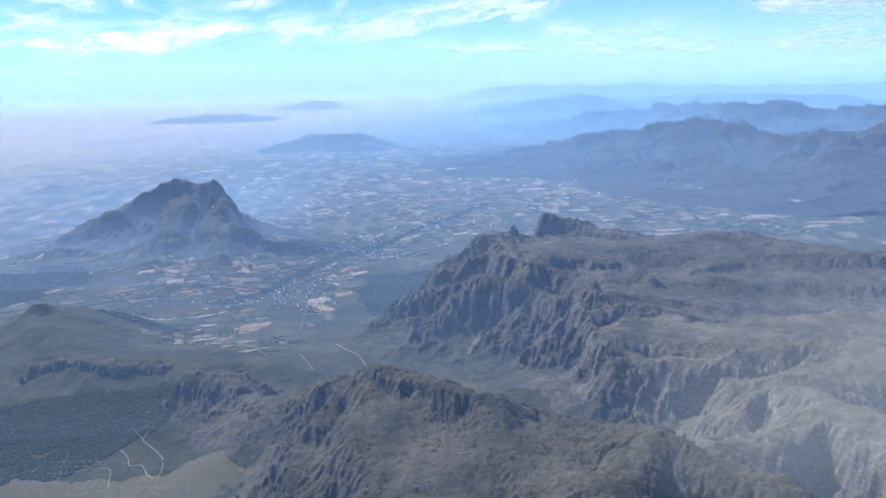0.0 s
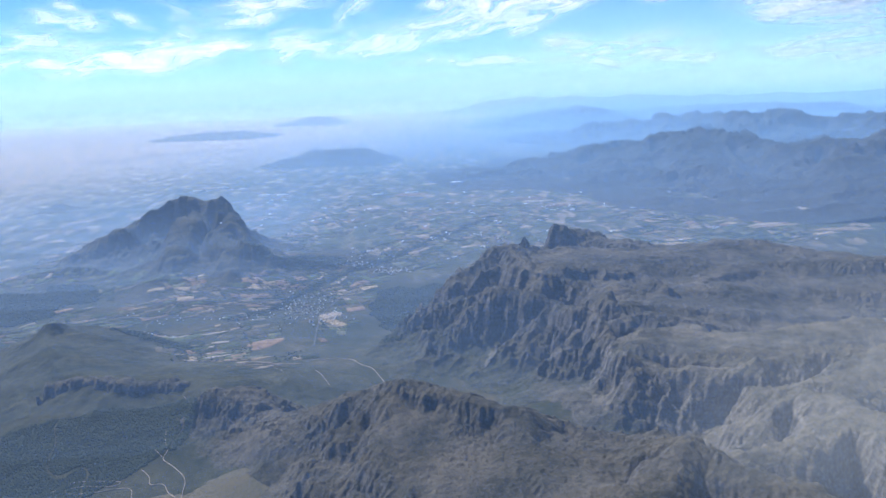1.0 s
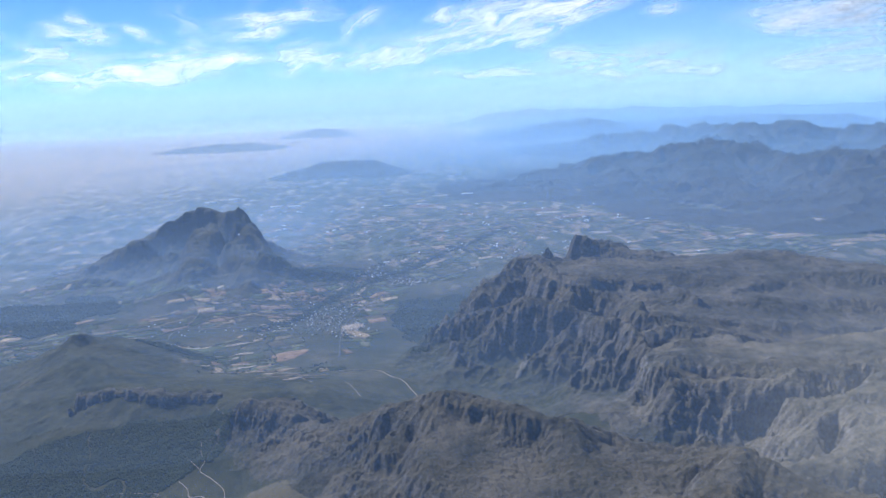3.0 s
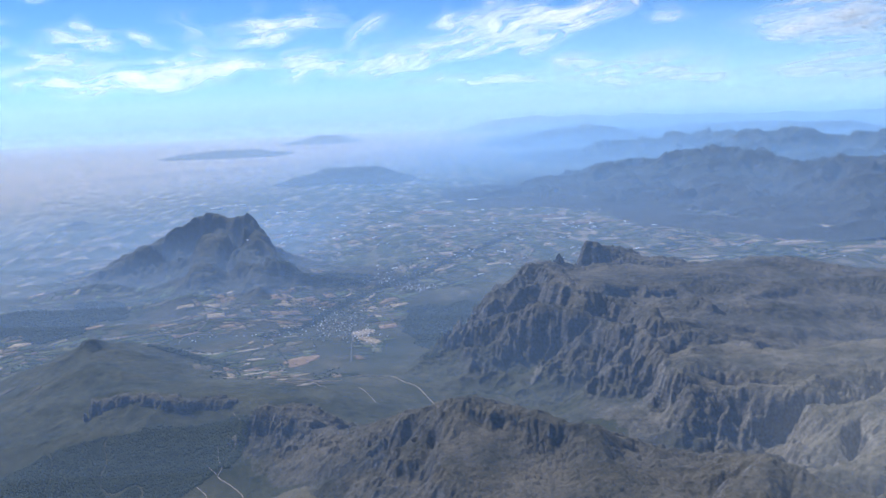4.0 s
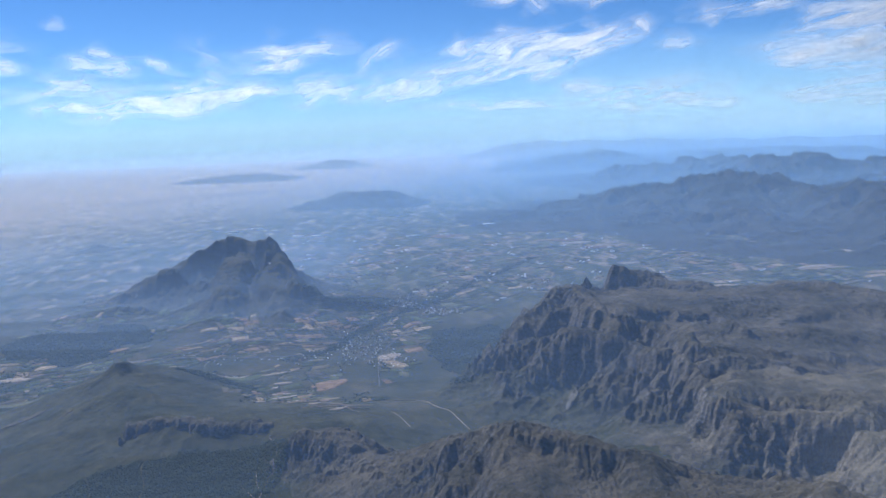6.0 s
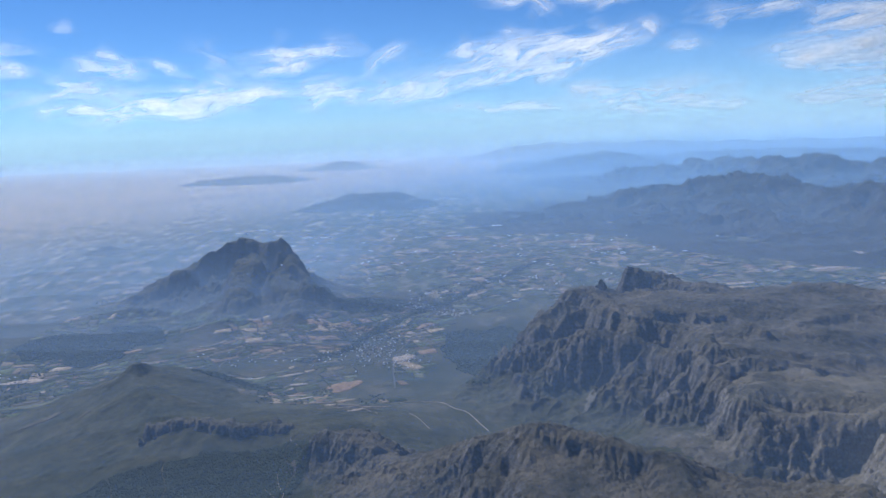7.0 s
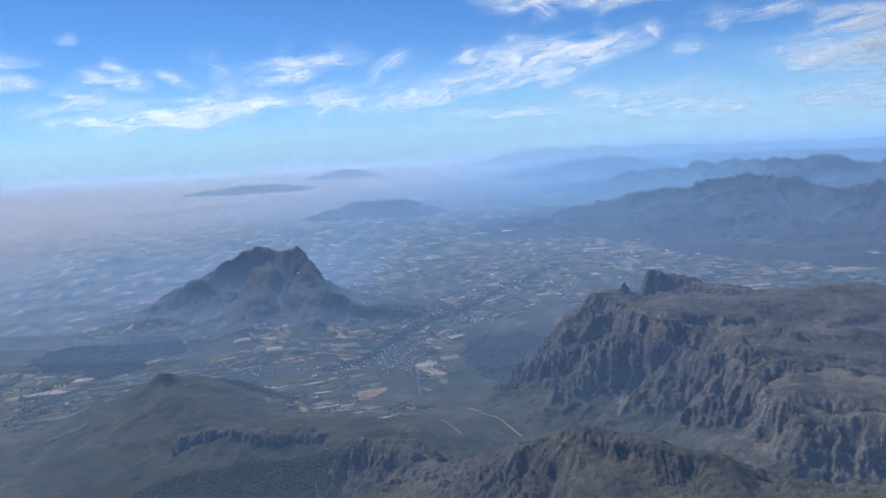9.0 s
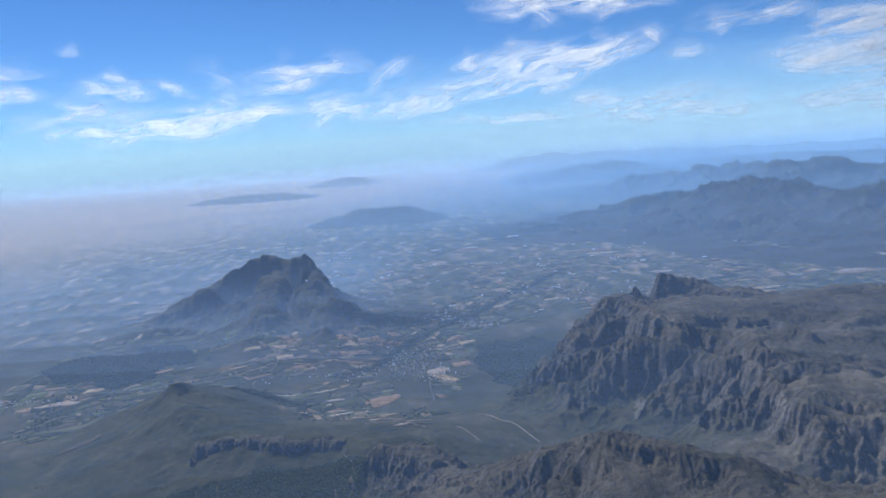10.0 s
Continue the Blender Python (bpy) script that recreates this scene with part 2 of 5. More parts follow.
MASSIFS = {
    "great": Massif([[(-16, 596, 64, 7), (2, 640, 67, 11), (28, 680, 74, 14), (46, 690, 77, 12)],
                     [(46, 690, 76, 12), (75, 712, 64, 12), (90, 722, 66, 10), (98, 728, 83, 12), (116, 728, 82, 12), (134, 730, 74, 12), (150, 730, 70, 16), (185, 720, 67, 22), (229, 700, 60, 30), (290, 675, 63, 36), (331, 645, 68, 40), (430, 600, 65, 50)]] + [[(46, 660, 75, 18), (52, 610, 79, 16), (64, 560, 78, 14)], [(-42, 577, 55, 4), (-30, 567, 61, 5), (6, 557, 76, 6), (40, 553, 79, 8), (62, 534, 77, 7), (69, 520, 75, 6), (83, 490, 75, 6), (94, 465, 76, 6), (102, 436, 71, 5), (105, 405, 63, 5)], [(4, 606, 74, 8), (20, 612, 76, 8), (45, 582, 84, 10), (70, 578, 80, 14), (98, 560, 76, 14), (104, 500, 75, 10)]] + [[(66, 526, 75, 3), (53, 518, 63, 2.5), (41, 510, 51, 2.5), (32, 500, 38, 2)], [(-6, 553, 68, 3), (-14, 541, 56, 2.5), (-23, 529, 43, 2)], [(84, 488, 74, 3), (72, 470, 62, 2.5), (62, 455, 48, 2)]] + [[(72, 580, 80, 14), (101, 596, 76, 18), (149, 586, 75, 14), (166, 548, 66, 12)], [(196, 570, 60, 34), (247, 612, 63, 44), (331, 640, 66, 40)], [(104, 470, 72, 10), (160, 492, 59, 26), (224, 508, 46, 40), (320, 505, 42, 46), (420, 490, 42, 46)],
                     [(95, 640, 71, 56), (190, 645, 67, 62), (270, 645, 64, 56), (360, 630, 65, 50)], [(110, 590, 68, 44), (190, 580, 59, 56), (280, 578, 55, 58), (400, 575, 54, 60)],
                     [(118, 520, 67, 34), (196, 530, 55, 38), (290, 532, 46, 48), (400, 527, 45, 48)]],
                    cliff=0.42, cliff_width=24, foot=44, warp=11, size=56, knobs=3.3, flute=11, top=0.22, seed=3, power=1.6, join=5, shoulder=(-0.75, 0.55),
                    box=(-150, 340, 520, 840), step=0.85, waves=((34, 0.1), (15, 0.125), (7, 0.15), (3.4, 0.15)), bite=(6, 22), roll=5.5),
    "near": Massif([[(-168, 408, 56, 7), (-152, 399, 58, 8), (-136, 388, 53, 5)], [(-136, 386, 50, 3), (-112, 368, 53, 3), (-84, 356, 70, 6), (-72, 350, 78, 9), (-40, 333, 90, 11), (-12, 322, 87, 12), (16, 314, 83, 12), (44, 314, 73, 9), (56, 307, 71, 9), (84, 312, 67, 7), (112, 318, 60, 5)]] + [
                    [(-46, 322, 86, 20), (-37, 298, 80, 30), (-12, 268, 74, 34), (-5, 205, 66, 36)], [(-62, 318, 72, 10), (-66, 296, 64, 12), (-80, 255, 52, 16)],
                    [(14, 306, 81, 18), (24, 282, 76, 24), (40, 250, 76, 24)], [(28, 292, 74, 14), (62, 287, 71, 18), (88, 282, 80, 9)], [(76, 309, 68, 8), (94, 276, 84, 10), (60, 234, 84, 20), (50, 185, 78, 26)], [(94, 276, 84, 8), (132, 240, 78, 14), (165, 205, 70, 20)]],
                   cliff=0.28, cliff_width=12, foot=42, warp=5, size=30, knobs=2.0, flute=5, top=0.12, seed=21, power=1.4, shoulder=(-0.9, 0.5),
                   box=(-260, 205, 190, 480), step=0.6, waves=((24, 0.07), (11, 0.1), (5, 0.13), (2.4, 0.14)), bite=(9, 30), roll=1.2),
    "front": Massif([[(101, 414, 66, 7), (118, 398, 61, 6), (140, 393, 65, 7), (163, 391, 69, 7), (178, 404, 68, 10)],
                     [(108, 432, 68, 14), (150, 430, 65, 24), (200, 430, 66, 28), (262, 438, 67, 32), (340, 445, 64, 36)],
                     [(118, 456, 66, 16), (160, 458, 62, 18)]] + [
                     [(165, 366, 66, 5), (190, 357, 71, 12), (222, 368, 72, 18), (270, 390, 70, 24)], [(163, 366, 66, 3), (157, 350, 58, 3), (149, 334, 47, 3)],
                     [(190, 352, 70, 9), (196, 332, 67, 11), (230, 300, 64, 20), (265, 240, 62, 30)], [(193, 330, 66, 9), (150, 306, 60, 7), (118, 300, 57, 7)]],
                    cliff=0.46, cliff_width=14, foot=40, warp=7, size=40, knobs=1.8, flute=6, top=0.1, seed=41, power=1.6,
                    box=(40, 215, 350, 545), step=0.75, waves=((30, 0.07), (13, 0.09), (6, 0.12), (3, 0.13)), roll=1.6),
    "spur": Massif([[(-384, 566, 41, 2), (-378, 560, 53, 0.5), (-372, 552, 46, 2), (-350, 520, 46, 8), (-322, 478, 46, 6), (-292, 458, 46, 7), (-250, 452, 46, 7), (-212, 448, 46, 6), (-178, 432, 47, 5)]],
                   cliff=0.06, cliff_width=8, foot=110, warp=6, size=50, knobs=1.0, flute=5, top=0.06, seed=57, power=1.35,
                   box=(-560, 240, -50, 720), step=1.3, waves=((40, 0.07), (16, 0.07), (7, 0.06))),
    "band": Massif([[(-306, 450, 47, 4), (-284, 445, 49, 5), (-250, 441, 49, 5), (-216, 438, 48, 5)]],
                   cliff=0.6, cliff_width=9, foot=26, warp=7, size=30, knobs=2.2, flute=6, top=0.05, seed=61, power=1.5,
                   box=(-340, 400, -185, 480), step=0.8, waves=((13, 0.17), (5.5, 0.16))),
    "twin": Massif([[(-505, 978, 50, 5), (-474, 982, 68, 5), (-440, 988, 88, 6), (-418, 988, 94, 11), (-389, 980, 85, 6), (-359, 972, 94, 11), (-340, 950, 76, 5), (-325, 915, 66, 6), (-300, 880, 50, 4), (-262, 862, 26, 4), (-205, 880, 16, 5)],
                    [(-400, 960, 70, 10), (-370, 850, 38, 12)], [(-480, 980, 62, 6), (-530, 905, 32, 10)], [(-330, 905, 52, 8), (-300, 820, 26, 8)]],
                   cliff=0.26, cliff_width=16, foot=110, warp=14, size=90, knobs=4.0, flute=7, top=0.05, seed=71, power=1.9, join=6,
                   box=(-720, 660, -60, 1200), step=1.7, waves=((60, 0.06), (26, 0.09), (11, 0.11), (5.5, 0.12))),
    "dome": Massif([[(-485, 2080, 16, 22), (-425, 2110, 38, 44), (-300, 2100, 37, 40), (-248, 2070, 18, 20)]],
                   cliff=0.12, cliff_width=40, foot=84, warp=22, size=170, knobs=4, flute=14, top=0.12, seed=83, power=1.5),
    "mesa": Massif([[(-1330, 3270, 17, 30), (-1240, 3300, 26, 60), (-1010, 3300, 25, 50), (-930, 3270, 13, 24)]],
                   cliff=0.15, cliff_width=50, foot=110, warp=30, size=220, knobs=4, flute=16, top=0.1, seed=91, power=1.5),
    "far hill": Massif([[(-890, 4010, 24, 24), (-830, 4020, 48, 34), (-740, 4020, 40, 30)]],
                       cliff=0.15, cliff_width=50, foot=130, warp=30, size=220, knobs=5, flute=14, top=0.1, seed=97, power=1.5),
    "knoll": Massif([[(-855, 1400, 20, 2), (-842, 1400, 22, 2)]], cliff=0.3, cliff_width=12, foot=50, warp=8, size=50, knobs=2.5, flute=4, seed=103),
    "front range": Massif([[(150, 1700, 8, 10), (230, 1760, 18, 20), (300, 1800, 34, 12), (335, 1800, 54, 12), (375, 1790, 50, 14), (430, 1780, 64, 14), (485, 1770, 66, 14), (530, 1770, 78, 14), (570, 1750, 80, 14), (622, 1740, 98, 16), (660, 1710, 80, 14), (705, 1690, 80, 16), (745, 1600, 62, 14), (775, 1560, 66, 16), (870, 1500, 76, 18), (910, 1495, 72, 16), (960, 1490, 98, 20), (1150, 1480, 108, 40)]] + [
                           [(430, 1790, 46, 24), (400, 1560, 20, 24)], [(610, 1730, 78, 26), (560, 1500, 34, 26), (530, 1330, 14, 20)], [(870, 1490, 66, 24), (760, 1260, 34, 28), (700, 1150, 20, 20)],
                           [(1000, 1480, 92, 30), (950, 1250, 52, 30)]],
                          cliff=0.3, cliff_width=60, foot=240, warp=34, size=190, knobs=15, flute=34, top=0.06, seed=113, power=1.5, join=6,
                          box=(-150, 1020, 1500, 2160), step=5.0, waves=((150, 0.06), (62, 0.08), (27, 0.09))),
    "middle range": Massif([[(455, 2560, 16, 12), (515, 2520, 46, 16), (590, 2520, 50, 18), (660, 2520, 60, 16), (700, 2510, 64, 14), (752, 2500, 90, 18), (800, 2490, 70, 14), (860, 2485, 80, 18), (905, 2480, 84, 18)]] + [[(905, 2480, 84, 18), (925, 2330, 74, 18), (935, 2200, 98, 20), (985, 2180, 84, 16), (1045, 2150, 102, 20), (1085, 2150, 80, 14), (1135, 2120, 76, 20), (1250, 2020, 90, 24), (1320, 2010, 78, 24), (1400, 2000, 98, 30), (1600, 2000, 100, 60)]],
                           cliff=0.3, cliff_width=60, foot=280, warp=30, size=180, knobs=20, flute=34, top=0.06, seed=127, power=1.4, join=6,
                           box=(50, 1660, 2000, 3000), step=8.0, waves=((170, 0.05), (75, 0.07), (34, 0.08))),
    "third range": Massif([[(330, 3720, 6, 40), (530, 3980, 24, 50), (745, 4000, 34, 60), (920, 3900, 10, 50), (1250, 3500, 40, 80), (1700, 3100, 50, 80)],
                           [(280, 3310, 20, 20), (365, 3300, 46, 24), (440, 3300, 54, 24), (495, 3300, 68, 26), (560, 3290, 58, 26), (625, 3300, 70, 30), (700, 3300, 52, 24), (787, 3300, 30, 24), (900, 3320, 2, 20)]],
                          cliff=0.2, cliff_width=60, foot=210, warp=40, size=260, knobs=20, flute=30, top=0.06, seed=131, power=1.5),
    "last range": Massif([[(250, 4640, 58, 50), (420, 4640, 64, 40), (545, 4640, 84, 40), (640, 4630, 66, 40), (800, 4620, 72, 40), (1000, 4590, 62, 50), (1190, 4560, 78, 50), (1350, 4520, 56, 50), (1500, 4480, 46, 60), (1680, 4400, 54, 50), (1860, 4330, 44, 50), (2050, 4290, 52, 60), (2200, 4250, 42, 60), (2700, 4150, 46, 60)]],
                         cliff=0.2, cliff_width=80, foot=300, warp=40, size=300, knobs=14, flute=30, top=0.06, seed=139, power=1.5),
}
NEAR_ONES = ("great", "near", "front", "spur", "band", "twin")


def top_of(x, y):
    """The height of whatever is uppermost, and how much of it is mountain."""
    x, y = np.asarray(x, float), np.asarray(y, float)
    z = ground(x, y)
    rise = np.zeros(np.shape(x))
    for key in NEAR_ONES:
        h, b = MASSIFS[key].height(x, y)
        z, rise = np.maximum(z, h), np.maximum(rise, b)
    return z, rise


# ---- materials ----
def material(name, rough=0.9):
    m = bpy.data.materials.new(name)
    m.use_nodes = True
    n = m.node_tree.nodes
    b = n["Principled BSDF"]
    b.inputs["Roughness"].default_value = rough
    b.inputs["Specular IOR Level"].default_value = 0.15
    return m, n, m.node_tree.links, b


def noise_node(n, l, size, detail=6.0, rough=0.6, vec=None, stretch=None):
    t = n.new("ShaderNodeTexNoise")
    t.inputs["Scale"].default_value, t.inputs["Detail"].default_value, t.inputs["Roughness"].default_value = 1 / size, detail, rough
    if vec is None:
        vec = n.new("ShaderNodeNewGeometry").outputs["Position"]
    if stretch:
        mp = n.new("ShaderNodeMapping")
        mp.inputs["Scale"].default_value = stretch
        l.new(vec, mp.inputs[0])
        vec = mp.outputs[0]
    l.new(vec, t.inputs["Vector"])
    return t.outputs[0]


def ramp(n, l, value, stops):
    r = n.new("ShaderNodeValToRGB")
    e = r.color_ramp.elements
    while len(e) < len(stops):
        e.new(0.5)
    for el, (at, c) in zip(e, stops):
        el.position, el.color = at, (*c, 1) if len(c) == 3 else c
    l.new(value, r.inputs[0])
    return r.outputs[0]


def grey(n, l, value, a, b):
    return ramp(n, l, value, [(a, (0, 0, 0)), (b, (1, 1, 1))])


def mix(n, l, fac, a, b, blend="MIX"):
    m = n.new("ShaderNodeMix")
    m.data_type, m.blend_type = "RGBA", blend
    for sock, v in ((0, fac), (6, a), (7, b)):
        if isinstance(v, bpy.types.NodeSocket):
            l.new(v, m.inputs[sock])
        else:
            m.inputs[sock].default_value = v if sock == 0 else (*v, 1)
    return m.outputs[2]


def maths(n, l, op, a, b=0.0):
    m = n.new("ShaderNodeMath")
    m.operation = op
    for k, v in enumerate((a, b)):
        if isinstance(v, bpy.types.NodeSocket):
            l.new(v, m.inputs[k])
        else:
            m.inputs[k].default_value = v
    return m.outputs[0]


def bump(n, l, b, height, strength, distance):
    k = n.new("ShaderNodeBump")
    k.inputs["Strength"].default_value, k.inputs["Distance"].default_value = strength, distance
    l.new(height, k.inputs["Height"])
    l.new(k.outputs[0], b.inputs["Normal"])


def rock_material(name, rock_dark, rock_pale, scrub_dark, scrub_pale, steep=(0.62, 0.86), grain=1.0, grown=None):
    """Bare rock where it is steep, low scrub and stony grass where it is not."""
    m, n, l, b = material(name)
    geo = n.new("ShaderNodeNewGeometry")
    pos = geo.outputs["Position"]
    split = n.new("ShaderNodeSeparateXYZ")
    l.new(geo.outputs["Normal"], split.inputs[0])
    big, mid, fine = noise_node(n, l, 38 * grain, 5, 0.6, pos), noise_node(n, l, 7 * grain, 7, 0.68, pos), noise_node(n, l, 1.3 * grain, 6, 0.7, pos)
    beds = noise_node(n, l, 6 * grain, 5, 0.6, pos, (0.25, 0.25, 2.2))
    streaks = noise_node(n, l, 3.5 * grain, 5, 0.65, pos, (1.5, 1.5, 0.16))
    rock = ramp(n, l, maths(n, l, "ADD", maths(n, l, "MULTIPLY", beds, 0.5), maths(n, l, "MULTIPLY", streaks, 0.5)), [(0.3, rock_dark), (0.7, rock_pale)])
    scrub = ramp(n, l, maths(n, l, "ADD", maths(n, l, "MULTIPLY", big, 0.62), maths(n, l, "MULTIPLY", mid, 0.38)), [(0.36, scrub_dark), (0.62, scrub_pale)])
    bare = maths(n, l, "ADD", split.outputs[2], maths(n, l, "MULTIPLY", maths(n, l, "SUBTRACT", mid, 0.5), 0.9))
    if grown:   # green bush on the lower slopes, up to these heights
        place = n.new("ShaderNodeSeparateXYZ")
        l.new(pos, place.inputs[0])
        low = n.new("ShaderNodeMapRange")
        low.inputs[1].default_value, low.inputs[2].default_value, low.inputs[3].default_value, low.inputs[4].default_value = grown[0], grown[1], 1, 0
        l.new(maths(n, l, "ADD", place.outputs[2], maths(n, l, "MULTIPLY", maths(n, l, "SUBTRACT", big, 0.5), 26.0)), low.inputs[0])
        bare = maths(n, l, "ADD", bare, maths(n, l, "MULTIPLY", low.outputs[0], 0.45))
        scrub = mix(n, l, maths(n, l, "MULTIPLY", low.outputs[0], 0.8), scrub, ramp(n, l, mid, [(0.35, (0.032, 0.042, 0.02)), (0.65, (0.074, 0.076, 0.04))]))
    # joints that split the rock into blocks, long ones down the faces
    warped = n.new("ShaderNodeVectorMath")
    warped.operation = "MULTIPLY_ADD"
    bend = n.new("ShaderNodeTexNoise")
    bend.inputs["Scale"].default_value = 1 / (6 * grain)
    l.new(pos, bend.inputs["Vector"])
    l.new(bend.outputs[1], warped.inputs[0])
    warped.inputs[1].default_value = (8 * grain, 8 * grain, 8 * grain)
    l.new(pos, warped.inputs[2])
    tall = n.new("ShaderNodeMapping")
    tall.inputs["Scale"].default_value = (1, 1, 0.4)
    l.new(warped.outputs[0], tall.inputs[0])
    joints = n.new("ShaderNodeTexVoronoi")
    joints.feature, joints.inputs["Scale"].default_value = "DISTANCE_TO_EDGE", 1 / (3.0 * grain)
    l.new(tall.outputs[0], joints.inputs["Vector"])
    crack = grey(n, l, joints.outputs["Distance"], 0.0, 0.16)
    rock = mix(n, l, maths(n, l, "MULTIPLY", maths(n, l, "SUBTRACT", 1.0, crack), 0.4), rock, tuple(0.6 * v for v in rock_dark))
    col = mix(n, l, grey(n, l, bare, *steep), rock, scrub)
    stones = grey(n, l, fine, 0.58, 0.68)
    col = mix(n, l, maths(n, l, "MULTIPLY", stones, 0.55), col, rock_pale)
    shrubs = grey(n, l, noise_node(n, l, 2.2 * grain, 4, 0.6, pos), 0.55, 0.68)
    col = mix(n, l, maths(n, l, "MULTIPLY", shrubs, 0.65), col, scrub_dark)
    l.new(col, b.inputs["Base Color"])
    bump(n, l, b, maths(n, l, "ADD", mid, maths(n, l, "MULTIPLY", fine, 0.6)), 0.95, 1.8 * grain)
    return m


ROCK = rock_material("sandstone and scrub", (0.058, 0.055, 0.052), (0.235, 0.216, 0.196), (0.04, 0.042, 0.033), (0.148, 0.131, 0.104), (0.5, 0.75), 1.0, (22, 44))
GREEN = rock_material("green slopes with rock", (0.06, 0.055, 0.05), (0.16, 0.14, 0.115), (0.019, 0.028, 0.015), (0.085, 0.08, 0.042), (0.42, 0.66))
WOODED = rock_material("wooded slopes with rock", (0.045, 0.043, 0.042), (0.11, 0.1, 0.088), (0.024, 0.032, 0.02), (0.088, 0.08, 0.053), (0.42, 0.66))
# lighter copy of the sandstone, with sunlight and glare put into its colour
LIT_ROCK = rock_material("sandstone paled for sun and glare", (0.09, 0.083, 0.072), (0.33, 0.3, 0.258), (0.058, 0.058, 0.045), (0.195, 0.174, 0.136), (0.5, 0.8))
FAR_ROCK = rock_material("far rock and scrub", (0.05, 0.048, 0.045), (0.1, 0.094, 0.085), (0.032, 0.037, 0.026), (0.062, 0.06, 0.042), (0.55, 0.85), 5.0)


def ground_material():
    m, n, l, b = material("valley scrub and far farmland")
    geo = n.new("ShaderNodeNewGeometry")
    pos = geo.outputs["Position"]
    big, mid, fine = noise_node(n, l, 90, 5, 0.6, pos), noise_node(n, l, 14, 6, 0.65, pos), noise_node(n, l, 2.2, 6, 0.7, pos)
    scrub = ramp(n, l, maths(n, l, "ADD", maths(n, l, "MULTIPLY", big, 0.6), maths(n, l, "MULTIPLY", mid, 0.4)),
                 [(0.34, (0.021, 0.03, 0.015)), (0.5, (0.05, 0.051, 0.026)), (0.63, (0.115, 0.092, 0.054))])
    scrub = mix(n, l, maths(n, l, "MULTIPLY", grey(n, l, fine, 0.48, 0.62), 0.65), scrub, (0.026, 0.035, 0.019))
    # farmland far out: cells of crops, larger with distance from the hills
    warp = n.new("ShaderNodeVectorMath")
    warp.operation = "MULTIPLY_ADD"
    noise3 = n.new("ShaderNodeTexNoise")
    noise3.inputs["Scale"].default_value = 1 / 160
    l.new(pos, noise3.inputs["Vector"])
    l.new(noise3.outputs[1], warp.inputs[0])
    warp.inputs[1].default_value = (50, 50, 0)
    l.new(pos, warp.inputs[2])
    turn = n.new("ShaderNodeMapping")
    turn.inputs["Rotation"].default_value = (0, 0, 0.4)
    turn.inputs["Scale"].default_value = (1.0, 0.55, 0)
    l.new(warp.outputs[0], turn.inputs[0])
    cells = n.new("ShaderNodeTexVoronoi")
    cells.distance, cells.inputs["Scale"].default_value = "CHEBYCHEV", 1 / 16
    l.new(turn.outputs[0], cells.inputs["Vector"])
    pick = n.new("ShaderNodeSeparateColor")
    l.new(cells.outputs["Color"], pick.inputs[0])
    crops = ramp(n, l, pick.outputs[0], [(0.0, (0.03, 0.042, 0.022)), (0.35, (0.055, 0.068, 0.032)), (0.62, (0.085, 0.085, 0.05)), (0.85, (0.14, 0.118, 0.075)), (1.0, (0.28, 0.22, 0.15))])
    crops = mix(n, l, maths(n, l, "MULTIPLY", grey(n, l, mid, 0.45, 0.6), 0.4), crops, (0.06, 0.07, 0.035))
    place = n.new("ShaderNodeSeparateXYZ")
    l.new(pos, place.inputs[0])
    yy = maths(n, l, "ADD", place.outputs[1], maths(n, l, "MULTIPLY", maths(n, l, "SUBTRACT", big, 0.5), 500.0))
    rows = n.new("ShaderNodeMapRange")
    rows.inputs[1].default_value, rows.inputs[2].default_value = 800, 1000
    l.new(yy, rows.inputs[0])
    col = mix(n, l, rows.outputs[0], scrub, crops)
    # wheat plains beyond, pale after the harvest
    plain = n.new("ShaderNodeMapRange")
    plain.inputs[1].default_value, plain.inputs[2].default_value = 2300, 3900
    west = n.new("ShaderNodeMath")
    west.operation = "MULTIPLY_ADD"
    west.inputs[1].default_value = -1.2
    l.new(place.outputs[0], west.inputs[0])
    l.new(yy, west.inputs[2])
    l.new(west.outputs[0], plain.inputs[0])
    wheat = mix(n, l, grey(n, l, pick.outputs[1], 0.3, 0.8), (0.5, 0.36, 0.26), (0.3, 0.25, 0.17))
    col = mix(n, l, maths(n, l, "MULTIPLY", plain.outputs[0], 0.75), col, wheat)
    # dry grass on the slopes south of the near ridge
    away = n.new("ShaderNodeVectorMath")
    away.operation = "DISTANCE"
    l.new(pos, away.inputs[0])
    away.inputs[1].default_value = (-190, 330, 20)
    dry = maths(n, l, "ADD", away.outputs["Value"], maths(n, l, "MULTIPLY", maths(n, l, "SUBTRACT", mid, 0.5), 130.0))
    grass = ramp(n, l, fine, [(0.35, (0.08, 0.075, 0.05)), (0.62, (0.165, 0.142, 0.1))])
    keep = n.new("ShaderNodeMapRange")
    keep.inputs[1].default_value, keep.inputs[2].default_value, keep.inputs[3].default_value, keep.inputs[4].default_value = 30, 165, 0.85, 0
    l.new(dry, keep.inputs[0])
    col = mix(n, l, keep.outputs[0], col, grass)
    l.new(col, b.inputs["Base Color"])
    bump(n, l, b, maths(n, l, "ADD", mid, maths(n, l, "MULTIPLY", fine, 0.3)), 0.6, 1.6)
    return m


GROUND = ground_material()


